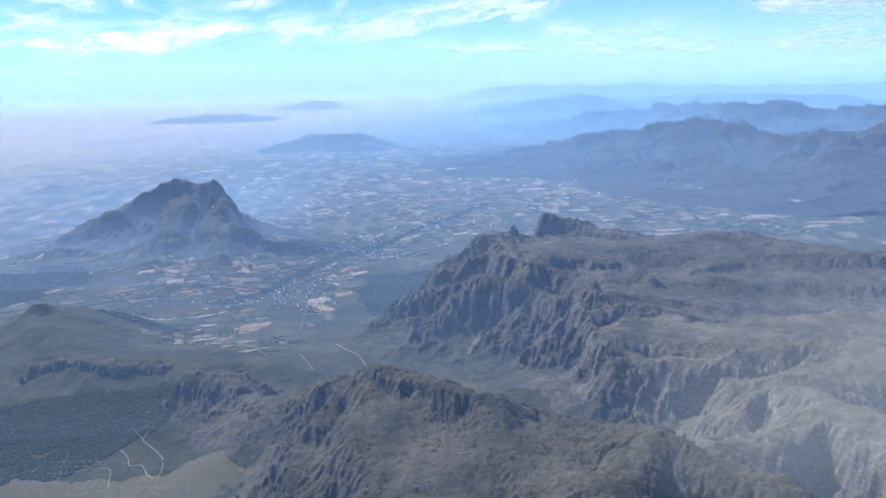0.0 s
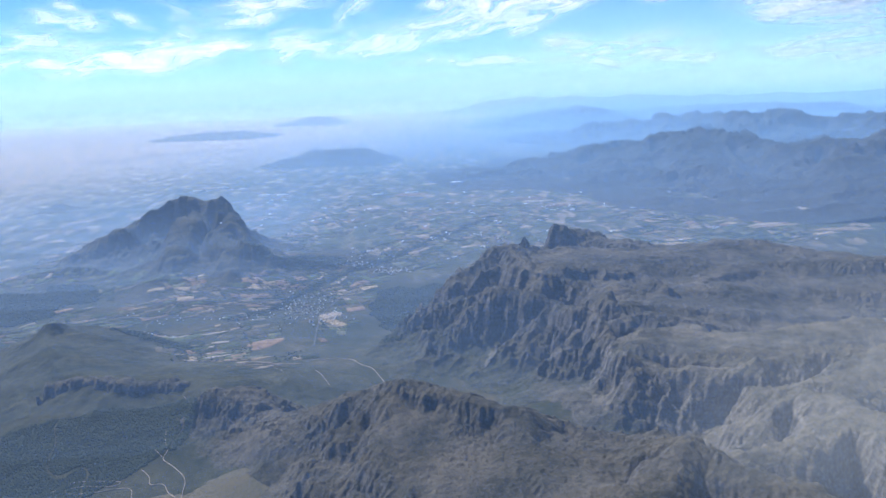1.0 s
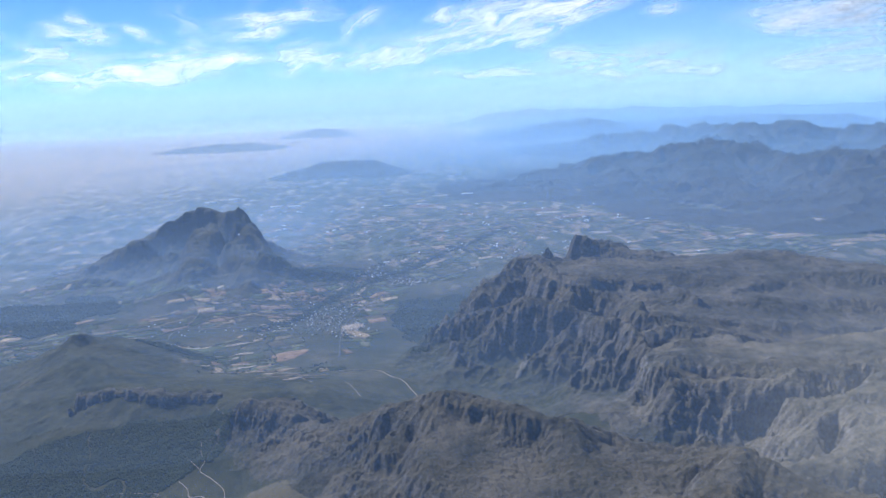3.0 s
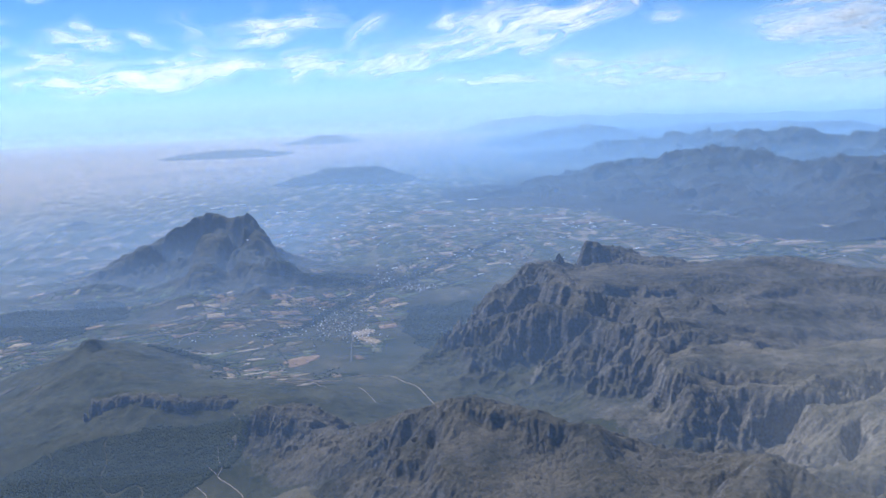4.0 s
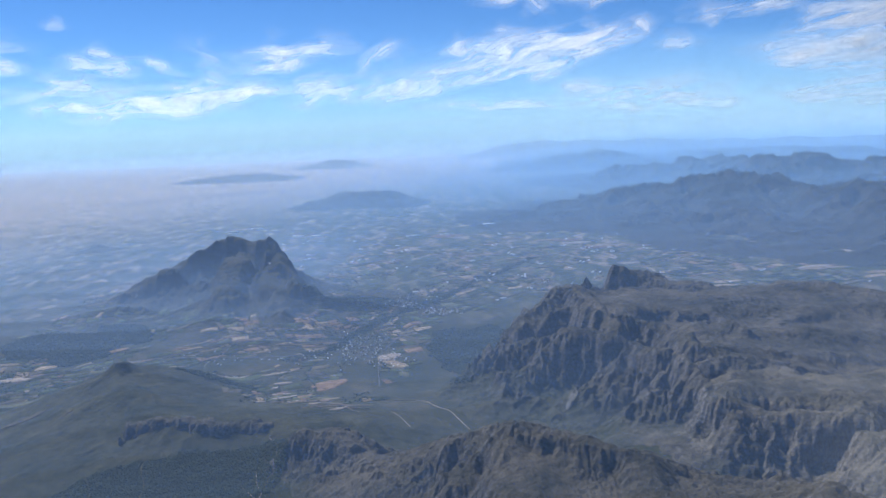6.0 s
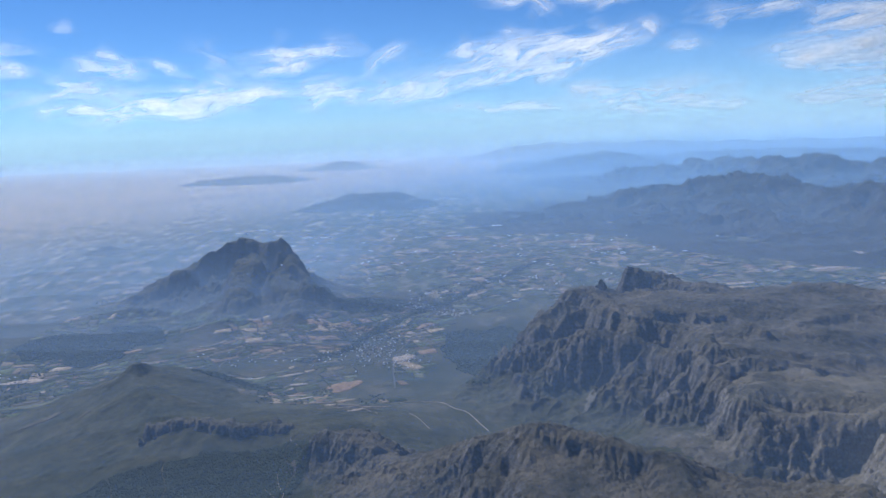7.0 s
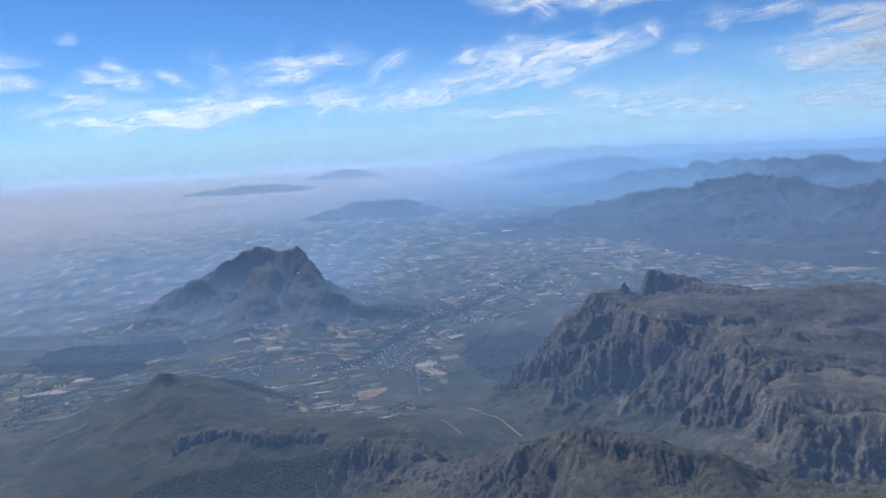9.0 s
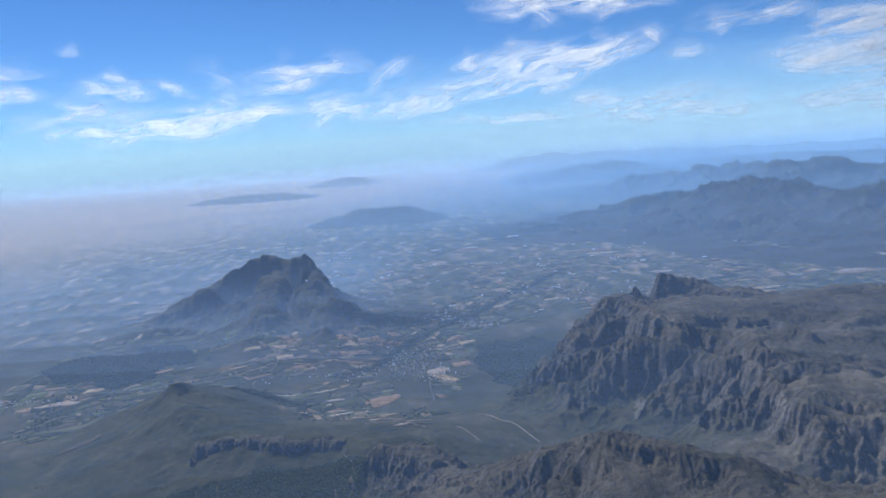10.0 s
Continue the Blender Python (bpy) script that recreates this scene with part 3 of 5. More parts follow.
def crop_material(name, a, c, row=0.0):
    """One kind of field: patchy crop, with rows of trees or vines where row is their spacing."""
    m, n, l, b = material(name)
    pos = n.new("ShaderNodeNewGeometry").outputs["Position"]
    info = n.new("ShaderNodeObjectInfo")
    col = ramp(n, l, noise_node(n, l, 9, 6, 0.65, pos), [(0.36, a), (0.64, c)])
    speck = noise_node(n, l, 1.6, 5, 0.7, pos)
    col = mix(n, l, maths(n, l, "MULTIPLY", grey(n, l, speck, 0.52, 0.64), 0.5), col, tuple(v * 0.5 for v in a))
    if row:
        wave = n.new("ShaderNodeTexWave")
        wave.inputs["Scale"].default_value, wave.inputs["Distortion"].default_value = 0.31 / row, 1.5
        rot = n.new("ShaderNodeVectorRotate")
        rot.rotation_type = "Z_AXIS"
        l.new(pos, rot.inputs["Vector"])
        l.new(maths(n, l, "MULTIPLY", info.outputs["Random"], 3.1), rot.inputs["Angle"])
        l.new(rot.outputs[0], wave.inputs["Vector"])
        col = mix(n, l, maths(n, l, "MULTIPLY", wave.outputs[1], 0.45), col, tuple(v * 0.45 for v in a))
    hsv = n.new("ShaderNodeHueSaturation")
    l.new(col, hsv.inputs["Color"])
    own = n.new("ShaderNodeNewGeometry").outputs["Random Per Island"]
    vary = maths(n, l, "FRACT", maths(n, l, "ADD", info.outputs["Random"], own))
    l.new(maths(n, l, "ADD", maths(n, l, "MULTIPLY", vary, 0.7), 0.65), hsv.inputs["Value"])
    l.new(hsv.outputs[0], b.inputs["Base Color"])
    bump(n, l, b, speck, 0.6, 0.8)
    return m


CROPS = [crop_material("orchard", (0.026, 0.038, 0.016), (0.056, 0.068, 0.028), 1.6), crop_material("vineyard", (0.06, 0.08, 0.03), (0.11, 0.12, 0.05), 1.1),
         crop_material("pasture", (0.075, 0.085, 0.042), (0.13, 0.12, 0.065)), crop_material("stubble", (0.19, 0.147, 0.088), (0.32, 0.245, 0.152)),
         crop_material("bare soil", (0.15, 0.1, 0.062), (0.24, 0.162, 0.1)), crop_material("fallow", (0.095, 0.088, 0.055), (0.16, 0.132, 0.085))]


def plain_material(name, a, c, size=1.0, rough=0.85):
    m, n, l, b = material(name, rough)
    info = n.new("ShaderNodeObjectInfo")
    hsv = n.new("ShaderNodeHueSaturation")
    l.new(ramp(n, l, noise_node(n, l, size, 5, 0.65), [(0.35, a), (0.65, c)]), hsv.inputs["Color"])
    val = n.new("ShaderNodeMath")
    val.operation = "MULTIPLY_ADD"
    val.inputs[1].default_value, val.inputs[2].default_value = 0.4, 0.8
    l.new(info.outputs["Random"], val.inputs[0])
    l.new(val.outputs[0], hsv.inputs["Value"])
    l.new(hsv.outputs[0], b.inputs["Base Color"])
    return m


DIRT = plain_material("pale dirt", (0.24, 0.195, 0.145), (0.38, 0.31, 0.23), 3)
TAR = plain_material("worn asphalt", (0.09, 0.088, 0.085), (0.16, 0.155, 0.145), 3)
WHITEWASH = plain_material("whitewashed wall", (0.68, 0.66, 0.62), (0.82, 0.8, 0.76), 0.6)
TIN = plain_material("pale sheet roof", (0.5, 0.49, 0.47), (0.72, 0.7, 0.67), 0.5, 0.6)
TILE = plain_material("weathered roof", (0.2, 0.15, 0.125), (0.34, 0.26, 0.22), 0.5)
SLATE = plain_material("pale grey roof", (0.36, 0.36, 0.37), (0.58, 0.58, 0.57), 0.5)


def leaf_material():
    m, n, l, b = material("tree leaves", 0.8)
    geo = n.new("ShaderNodeNewGeometry")
    col = ramp(n, l, geo.outputs["Random Per Island"], [(0.0, (0.034, 0.048, 0.03)), (0.6, (0.05, 0.066, 0.04)), (1.0, (0.066, 0.076, 0.046))])
    l.new(mix(n, l, noise_node(n, l, 0.6, 4, 0.7), col, (0.045, 0.058, 0.034)), b.inputs["Base Color"])
    return m


LEAF = leaf_material()


def veil_material(name, colour, through_share):
    """Fine droplets or dust that scatter the sun's light and let the rest pass."""
    m = bpy.data.materials.new(name)
    m.use_nodes = True
    n, l = m.node_tree.nodes, m.node_tree.links
    n.remove(n["Principled BSDF"])
    d, t, clear = n.new("ShaderNodeBsdfDiffuse"), n.new("ShaderNodeBsdfTranslucent"), n.new("ShaderNodeBsdfTransparent")
    both, out = n.new("ShaderNodeMixShader"), n.new("ShaderNodeMixShader")
    both.inputs[0].default_value = through_share
    l.new(d.outputs[0], both.inputs[1])
    l.new(t.outputs[0], both.inputs[2])
    l.new(clear.outputs[0], out.inputs[1])
    l.new(both.outputs[0], out.inputs[2])
    way = n.new("ShaderNodeCombineXYZ")   # scattered evenly, whichever way the layer faces
    for k in range(3):
        way.inputs[k].default_value = sd[k]
    for s in (d, t):
        s.inputs[0].default_value = (*colour, 1)
    l.new(way.outputs[0], d.inputs["Normal"])
    back = n.new("ShaderNodeVectorMath")
    back.operation = "SCALE"
    back.inputs["Scale"].default_value = -1.0
    l.new(way.outputs[0], back.inputs[0])
    l.new(back.outputs[0], t.inputs["Normal"])
    l.new(out.outputs[0], n["Material Output"].inputs[0])
    return m, n, l, out, (d, t)


# ---- building helpers ----
def mesh_from(name, verts, faces, mat, smooth_it=False):
    """A mesh from arrays of vertices and of faces with one number of corners."""
    verts, faces = np.asarray(verts, np.float32), np.asarray(faces, np.int32)
    me = bpy.data.meshes.new(name)
    k = faces.shape[1]
    me.vertices.add(len(verts))
    me.vertices.foreach_set("co", verts.ravel())
    me.loops.add(faces.size)
    me.loops.foreach_set("vertex_index", faces.ravel())
    me.polygons.add(len(faces))
    me.polygons.foreach_set("loop_start", np.arange(0, faces.size, k, dtype=np.int32))
    if smooth_it:
        me.polygons.foreach_set("use_smooth", np.ones(len(faces), bool))
    me.update(calc_edges=True)
    if mat:
        me.materials.append(mat)
    return me


def grid_faces(rows, cols):
    i = np.arange(rows * cols).reshape(rows, cols)
    return np.stack([i[:-1, :-1], i[:-1, 1:], i[1:, 1:], i[1:, :-1]], -1).reshape(-1, 4)


def tidy(verts, faces):
    used = np.zeros(len(verts), bool)
    used[faces.ravel()] = True
    return verts[used], (np.cumsum(used) - 1)[faces]


def part(name, me, parent, label=""):
    ob = new(name, me)
    ob.parent = parent
    if label:
        tagged(ob, label)
    return ob


# ---- the ground ----
def spaced(lo, hi, a, b, step, grow):
    """Coordinates: even steps from a to b, growing ones out to lo and hi."""
    mid = list(np.arange(a, b, step))
    out, s = [mid[-1]], step
    while out[-1] < hi:
        s = min(s * grow, 160)
        out.append(out[-1] + s)
    back, s = [mid[0]], step
    while back[-1] > lo:
        s = min(s * grow, 160)
        back.append(back[-1] - s)
    return np.array(back[:0:-1] + mid + out[1:])


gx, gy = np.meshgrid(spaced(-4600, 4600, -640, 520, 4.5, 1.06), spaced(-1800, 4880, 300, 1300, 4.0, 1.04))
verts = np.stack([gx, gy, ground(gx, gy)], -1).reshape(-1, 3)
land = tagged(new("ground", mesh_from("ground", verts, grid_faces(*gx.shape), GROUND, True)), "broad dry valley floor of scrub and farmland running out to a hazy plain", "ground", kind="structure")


# ---- the mountains ----
def mountain(key, name, mat, box, step, label, category="mountain", soft=True):
    x0, y0, x1, y1 = box
    x, y = np.meshgrid(np.arange(x0, x1, step), np.arange(y0, y1, step))
    z, b = MASSIFS[key].height(x, y)
    v = np.stack([x, y, np.where(b < 0, z - 0.6, z)], -1).reshape(-1, 3)
    f = grid_faces(*x.shape)
    f = f[(b.ravel()[f] > -0.9).any(1) & (v[f[:, 0], 0] < 0.7 * v[f[:, 0], 1] + 40)]   # nothing of it shows further east
    v, f = tidy(v, f)
    return tagged(new(name, mesh_from(name, v, f, mat, soft)), label, category)


mountain("near", "rocky_ridge", ROCK, (-260, 205, 190, 480), 0.6, "near rocky ridge with craggy buttresses and a stony scrub crest", "ridge", False)
mountain("great", "mountain", ROCK, (-150, 340, 520, 840), 0.85, "broad grey-brown rock massif with fluted cliffs and a scrubby plateau", soft=False)
mountain("front", "mountain", LIT_ROCK, (40, 215, 350, 545), 0.75, "rock massif coloured paler for sun and glare, with rounded tops beside a deep ravine", soft=False)
mountain("spur", "mountain_spur", GREEN, (-560, 240, -50, 720), 1.3, "low green spur with a rock knob and short cliff band", "ridge")
mountain("band", "cliff_band", ROCK, (-340, 400, -185, 480), 0.8, "short grey cliff band below the crest of the spur", "cliff", False)
mountain("twin", "mountain", WOODED, (-720, 660, -60, 1200), 1.7, "twin-peaked mountain with wooded flanks standing alone in the valley", soft=False)
mountain("dome", "hill", FAR_ROCK, (-860, 1800, 160, 2460), 6.0, "long low domed hill in blue haze", "hill")
mountain("mesa", "hill", FAR_ROCK, (-1800, 2900, -500, 3700), 10.0, "flat-topped far hill faint in the haze", "hill")
mountain("far hill", "hill", FAR_ROCK, (-1350, 3640, -350, 4400), 12.0, "very faint far hill rising from the plain", "hill")
mountain("knoll", "knoll", GREEN, (-960, 1300, -740, 1500), 3.0, "small dark knoll on the plain", "hill")
mountain("front range", "mountain_range", FAR_ROCK, (-150, 1020, 1500, 2160), 5.0, "dark blue hazy mountain range with spurs reaching into the valley", "mountain range")
mountain("middle range", "mountain_range", FAR_ROCK, (50, 1660, 2000, 3000), 8.0, "jagged blue mountain range behind another range", "mountain range")
mountain("third range", "mountain_range", FAR_ROCK, (-150, 2700, 2100, 4400), 14.0, "pale blue far mountain range", "mountain range")
mountain("last range", "mountain_range", FAR_ROCK, (-200, 3800, 3200, 4990), 16.0, "faintest mountain range along the horizon", "mountain range")


# ---- haze ----
def haze():
    """Haze as many thin upright layers across the valley, thickest near the ground and thinning out above."""
    m, n, l, out, (d, t) = veil_material("haze droplets", (0.34, 0.57, 0.98), 0.5)
    place = n.new("ShaderNodeSeparateXYZ")
    l.new(n.new("ShaderNodeNewGeometry").outputs["Position"], place.inputs[0])
    x_, y_, z_ = place.outputs

    def between(value, a, b, low=0.0, high=1.0):
        k = n.new("ShaderNodeMapRange")
        k.interpolation_type = "SMOOTHSTEP"
        for slot, v in zip((1, 2, 3, 4), (a, b, low, high)):
            k.inputs[slot].default_value = v
        l.new(value, k.inputs[0])
        return k.outputs[0]

    gap = maths(n, l, "MINIMUM", maths(n, l, "ADD", maths(n, l, "MULTIPLY", y_, 0.055), 24.2), HAZE_STEP)
    # nearest layers thickened further, standing in for veiling glare on the window
    gap = maths(n, l, "ADD", gap, maths(n, l, "MULTIPLY", maths(n, l, "LESS_THAN", y_, 214.0), 36.0))
    # thick in the valleys, thin at the height of the ridges and above
    rise = maths(n, l, "DIVIDE", z_, 700.0)
    layer = ramp(n, l, rise, [(0.0, (1, 1, 1)), (0.07, (0.8, 0.8, 0.8)), (0.14, (0.36, 0.36, 0.36)), (0.36, (0.17, 0.17, 0.17)), (0.6, (0.075, 0.075, 0.075)), (1.0, (0, 0, 0))])
    # dust and distance-whitened haze over the far plain, away from the ranges, in a low bank that ends in a soft top
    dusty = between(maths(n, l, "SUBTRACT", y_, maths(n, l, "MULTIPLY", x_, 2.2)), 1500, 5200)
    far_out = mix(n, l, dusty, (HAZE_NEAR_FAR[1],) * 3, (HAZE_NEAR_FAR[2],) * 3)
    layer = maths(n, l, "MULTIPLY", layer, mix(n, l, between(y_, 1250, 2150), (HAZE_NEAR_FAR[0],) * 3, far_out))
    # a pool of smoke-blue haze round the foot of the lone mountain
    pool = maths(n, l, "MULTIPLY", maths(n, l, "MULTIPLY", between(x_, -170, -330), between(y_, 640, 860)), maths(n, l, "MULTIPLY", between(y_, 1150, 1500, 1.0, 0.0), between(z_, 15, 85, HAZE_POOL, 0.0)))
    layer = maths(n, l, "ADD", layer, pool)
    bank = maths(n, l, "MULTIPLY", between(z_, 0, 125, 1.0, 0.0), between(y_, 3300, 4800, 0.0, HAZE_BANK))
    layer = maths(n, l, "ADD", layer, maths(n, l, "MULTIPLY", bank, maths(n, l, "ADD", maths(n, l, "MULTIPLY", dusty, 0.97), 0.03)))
    # aerial perspective put into the layers' colour: blue, then paler further out
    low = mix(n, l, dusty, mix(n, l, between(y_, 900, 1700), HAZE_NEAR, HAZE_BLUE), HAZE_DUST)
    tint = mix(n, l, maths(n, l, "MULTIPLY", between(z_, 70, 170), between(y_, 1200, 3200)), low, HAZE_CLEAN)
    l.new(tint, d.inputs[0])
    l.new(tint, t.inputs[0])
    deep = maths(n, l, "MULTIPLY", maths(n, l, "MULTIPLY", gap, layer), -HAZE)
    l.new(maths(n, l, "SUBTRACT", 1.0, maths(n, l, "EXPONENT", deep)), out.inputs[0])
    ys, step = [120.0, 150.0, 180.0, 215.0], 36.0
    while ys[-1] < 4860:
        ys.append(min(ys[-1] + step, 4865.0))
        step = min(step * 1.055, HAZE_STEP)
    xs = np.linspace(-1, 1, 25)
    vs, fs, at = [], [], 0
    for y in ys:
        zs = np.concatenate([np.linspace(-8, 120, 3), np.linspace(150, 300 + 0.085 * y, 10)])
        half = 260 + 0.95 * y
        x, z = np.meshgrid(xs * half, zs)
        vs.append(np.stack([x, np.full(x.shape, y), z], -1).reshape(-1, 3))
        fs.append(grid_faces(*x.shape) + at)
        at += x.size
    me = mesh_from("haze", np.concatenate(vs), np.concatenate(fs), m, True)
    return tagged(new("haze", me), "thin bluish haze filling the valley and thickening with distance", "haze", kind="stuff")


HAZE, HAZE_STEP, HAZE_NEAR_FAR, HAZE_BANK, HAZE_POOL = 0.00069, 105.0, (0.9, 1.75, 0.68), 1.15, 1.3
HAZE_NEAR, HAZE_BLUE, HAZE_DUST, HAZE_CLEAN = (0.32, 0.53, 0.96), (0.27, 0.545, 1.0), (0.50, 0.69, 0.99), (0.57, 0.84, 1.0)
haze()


def mist(cx, cy, cz, half_x, half_z, count, gap, strength, seed):
    """An added pale veil for window glare over the rocks: a few soft layers, one behind another."""
    m, n, l, out, (d, t) = veil_material("thin glare veil", (0.8, 0.84, 0.86), 0.5)
    thick = n.new("ShaderNodeUVMap")
    thick.uv_map = "density"
    dens = n.new("ShaderNodeSeparateXYZ")
    l.new(thick.outputs[0], dens.inputs[0])
    pos = n.new("ShaderNodeNewGeometry").outputs["Position"]
    torn = ramp(n, l, noise_node(n, l, 60, 5, 0.6, pos, (1.0, 1.0, 0.6)), [(0.3, (0.35, 0.35, 0.35)), (0.7, (1, 1, 1))])
    l.new(maths(n, l, "MULTIPLY", torn, dens.outputs[0]), out.inputs[0])
    r = np.random.default_rng(seed)
    vs, fs, fade, at = [], [], [], 0
    u, v = np.meshgrid(np.linspace(-1, 1, 25), np.linspace(-1, 1, 19))
    for k in range(count):
        ox, oz = r.normal(0, 0.06 * half_x), r.normal(0, 0.06 * half_z)
        vs.append(np.stack([cx + u * half_x + ox, cy + k * gap + 0.12 * (u * half_x), cz + v * half_z + oz], -1).reshape(-1, 3))
        fs.append(grid_faces(*u.shape) + at)
        at += u.size
        fade.append(strength / count * np.clip(1 - u ** 2, 0, 1) ** 1.2 * np.clip(1 - v ** 2, 0, 1) ** 1.2)
    me = mesh_from("mist", np.concatenate(vs), np.concatenate(fs), m, True)
    idx = np.zeros(len(me.loops), np.int32)
    me.loops.foreach_get("vertex_index", idx)
    f = np.concatenate([q.ravel() for q in fade])[idx]
    me.uv_layers.new(name="density").data.foreach_set("uv", np.stack([f, f], -1).astype(np.float32).ravel())
    return tagged(new("mist", me), "added pale veil standing in for window glare over the rock massif", "mist", kind="stuff")


# no real mist: a veil added to give the window's glare its brightness
mist(196, 226, 112, 130, 60, 5, 9.0, 0.25, 3)


# ---- clouds ----
def cloud_material():
    """Ice cloud, thin enough to see the sky through, with fine fibres in it."""
    m, n, l, out, (d, t) = veil_material("ice cloud", (0.95, 0.98, 1.0), 0.5)
    uv_node, thick = n.new("ShaderNodeUVMap"), n.new("ShaderNodeUVMap")
    uv_node.uv_map, thick.uv_map = "UVMap", "density"
    dens = n.new("ShaderNodeSeparateXYZ")
    l.new(thick.outputs[0], dens.inputs[0])
    fibres = noise_node(n, l, 0.5, 5, 0.6, uv_node.outputs[0], (0.3, 2.4, 1))
    l.new(maths(n, l, "MULTIPLY", ramp(n, l, fibres, [(0.32, (0.5, 0.5, 0.5)), (0.68, (1, 1, 1))]), dens.outputs[0]), out.inputs[0])
    return m


CLOUD = cloud_material()


def cirrus(line, width, strength, seed):
    """A wisp of cirrus high and far off, along a line of (azimuth, elevation) in degrees: torn and drawn out into fibres by the wind."""
    pts = np.array(line, float)
    reach = 2.6 * width + 0.25
    (a0, e0), (a1, e1) = pts.min(0) - reach, pts.max(0) + reach
    A, E = np.meshgrid(np.arange(a0, a1, 0.12), np.arange(e0, e1, 0.06))
    o = 11.3 * seed
    wa = A + width * 1.4 * fbm(0.4 * A + o, 1.4 * E, 1.4, 2, 5)
    we = E + width * (0.5 * fbm(0.35 * A + o, 0.8 * E, 1.3, 2, 7) + 0.1 * fbm(0.35 * A + o, 1.6 * E, 0.5, 2, 8))
    near, along_it, side, run = np.full(A.shape, 1e9), np.zeros(A.shape), np.zeros(A.shape), 0.0
    for p, q in zip(pts, pts[1:]):
        v = q - p
        ln = float(np.hypot(*v))
        t = np.clip(((wa - p[0]) * v[0] + (we - p[1]) * v[1]) / ln ** 2, 0, 1)
        d = np.hypot(wa - p[0] - t * v[0], we - p[1] - t * v[1])
        off = ((wa - p[0]) * -v[1] + (we - p[1]) * v[0]) / ln
        here = d < near
        near, along_it, side = np.where(here, d, near), np.where(here, run + t * ln, along_it), np.where(here, off, side)
        run += ln
    wide = width * (1.6 + 0.45 * np.tanh(side / width))   # a firmer lower edge, a softer upper one
    body = np.exp(-(near / wide) ** 2) * (0.25 + 0.75 * smooth(0, 0.3 * run, along_it) * smooth(run, 0.7 * run, along_it))
    turn = math.atan2(pts[-1][1] - pts[0][1], pts[-1][0] - pts[0][0]) + 0.1   # fibres run along the wisp at a slight slant
    c, k = math.cos(turn), math.sin(turn)
    u, v = wa * c + we * k, -wa * k + we * c
    fibre = 0.62 * fbm(u / 3.6 + o, v / 0.42, 1.0, 4, 9) + 0.38 * fbm(u / 1.5 + o, v / 0.9, 1.0, 3, 10)
    alpha = strength * CLOUD_THICK * np.clip(body * (0.62 + 0.85 * fibre) - 0.03, 0, 1)
    f = grid_faces(*A.shape)
    f = f[(alpha.ravel()[f] > 0).any(1)]
    rad, A_, E_ = CLOUD_FAR + 5.0 * seed, np.radians(A), np.radians(E)
    verts = np.stack([rad * np.cos(E_) * np.sin(A_) - 110.4, rad * np.cos(E_) * np.cos(A_) + 2.9, rad * np.sin(E_) + 249.7], -1).reshape(-1, 3)
    data = np.stack([u + o, v + 3.1 * seed, alpha, alpha], -1).reshape(-1, 4)
    used = np.unique(f)
    verts, f = tidy(verts, f)
    data = data[used]
    me = mesh_from("cirrus_cloud", verts, f, CLOUD, True)
    idx = np.zeros(len(me.loops), np.int32)
    me.loops.foreach_get("vertex_index", idx)
    for name, k in (("UVMap", 0), ("density", 2)):
        me.uv_layers.new(name=name).data.foreach_set("uv", data[idx, k:k + 2].astype(np.float32).ravel())
    return tagged(new("cirrus_cloud", me), "thin white wisp of cirrus with frayed ends high in the sky", "cloud", "wisps of cirrus")


CLOUD_THICK = 1.1
CLOUD_FAR = 3000.0
WISPS = [
    ([(-33.3, 2.6), (-30.6, 1.8), (-27.2, 1.7), (-23.2, 2.0), (-18.9, 2.4), (-13.6, 2.6)], 0.61, 0.85),
    ([(-32.2, 3.1), (-29.6, 3.5), (-25.7, 3.1)], 0.52, 0.60),
    ([(-35.8, 5.7), (-33.9, 5.3), (-31.9, 5.5), (-31.0, 5.2)], 0.70, 0.70),
    ([(-35.4, 4.7), (-32.0, 4.8)], 0.35, 0.50),
    ([(-27.4, 6.0), (-25.4, 5.7)], 0.30, 0.55),
    ([(-29.6, 5.2), (-26.8, 4.9), (-23.9, 4.6)], 0.39, 0.75),
    ([(-23.8, 5.4), (-22.9, 5.0), (-22.4, 4.5)], 0.26, 0.75),
    ([(-22.8, 4.8), (-21.0, 4.3)], 0.26, 0.40),
]
WISPS += [
    ([(-22.0, 3.3), (-20.6, 3.4), (-19.3, 3.3)], 0.26, 0.85),
    ([(-19.1, 4.0), (-17.9, 3.5), (-17.0, 3.2)], 0.43, 0.55),
    ([(-17.6, 2.6), (-15.8, 2.8), (-13.2, 2.8)], 0.26, 0.95),
    ([(-21.0, 2.5), (-17.1, 2.6)], 0.35, 0.60),
    ([(-17.1, 5.2), (-14.9, 4.8), (-13.1, 4.6)], 0.48, 0.70),
    ([(-14.3, 6.9), (-13.7, 6.1), (-12.4, 5.5), (-10.5, 5.9), (-8.1, 6.3)], 0.52, 0.85),
    ([(-14.4, 4.3), (-12.1, 5.4)], 0.48, 0.60),
    ([(-19.8, 6.4), (-18.9, 5.2)], 0.70, 0.28),
    ([(-12.9, 2.3), (-9.9, 2.6), (-7.1, 2.2)], 0.61, 0.75),
    ([(-12.4, 3.1), (-9.1, 3.3)], 0.43, 0.50),
]
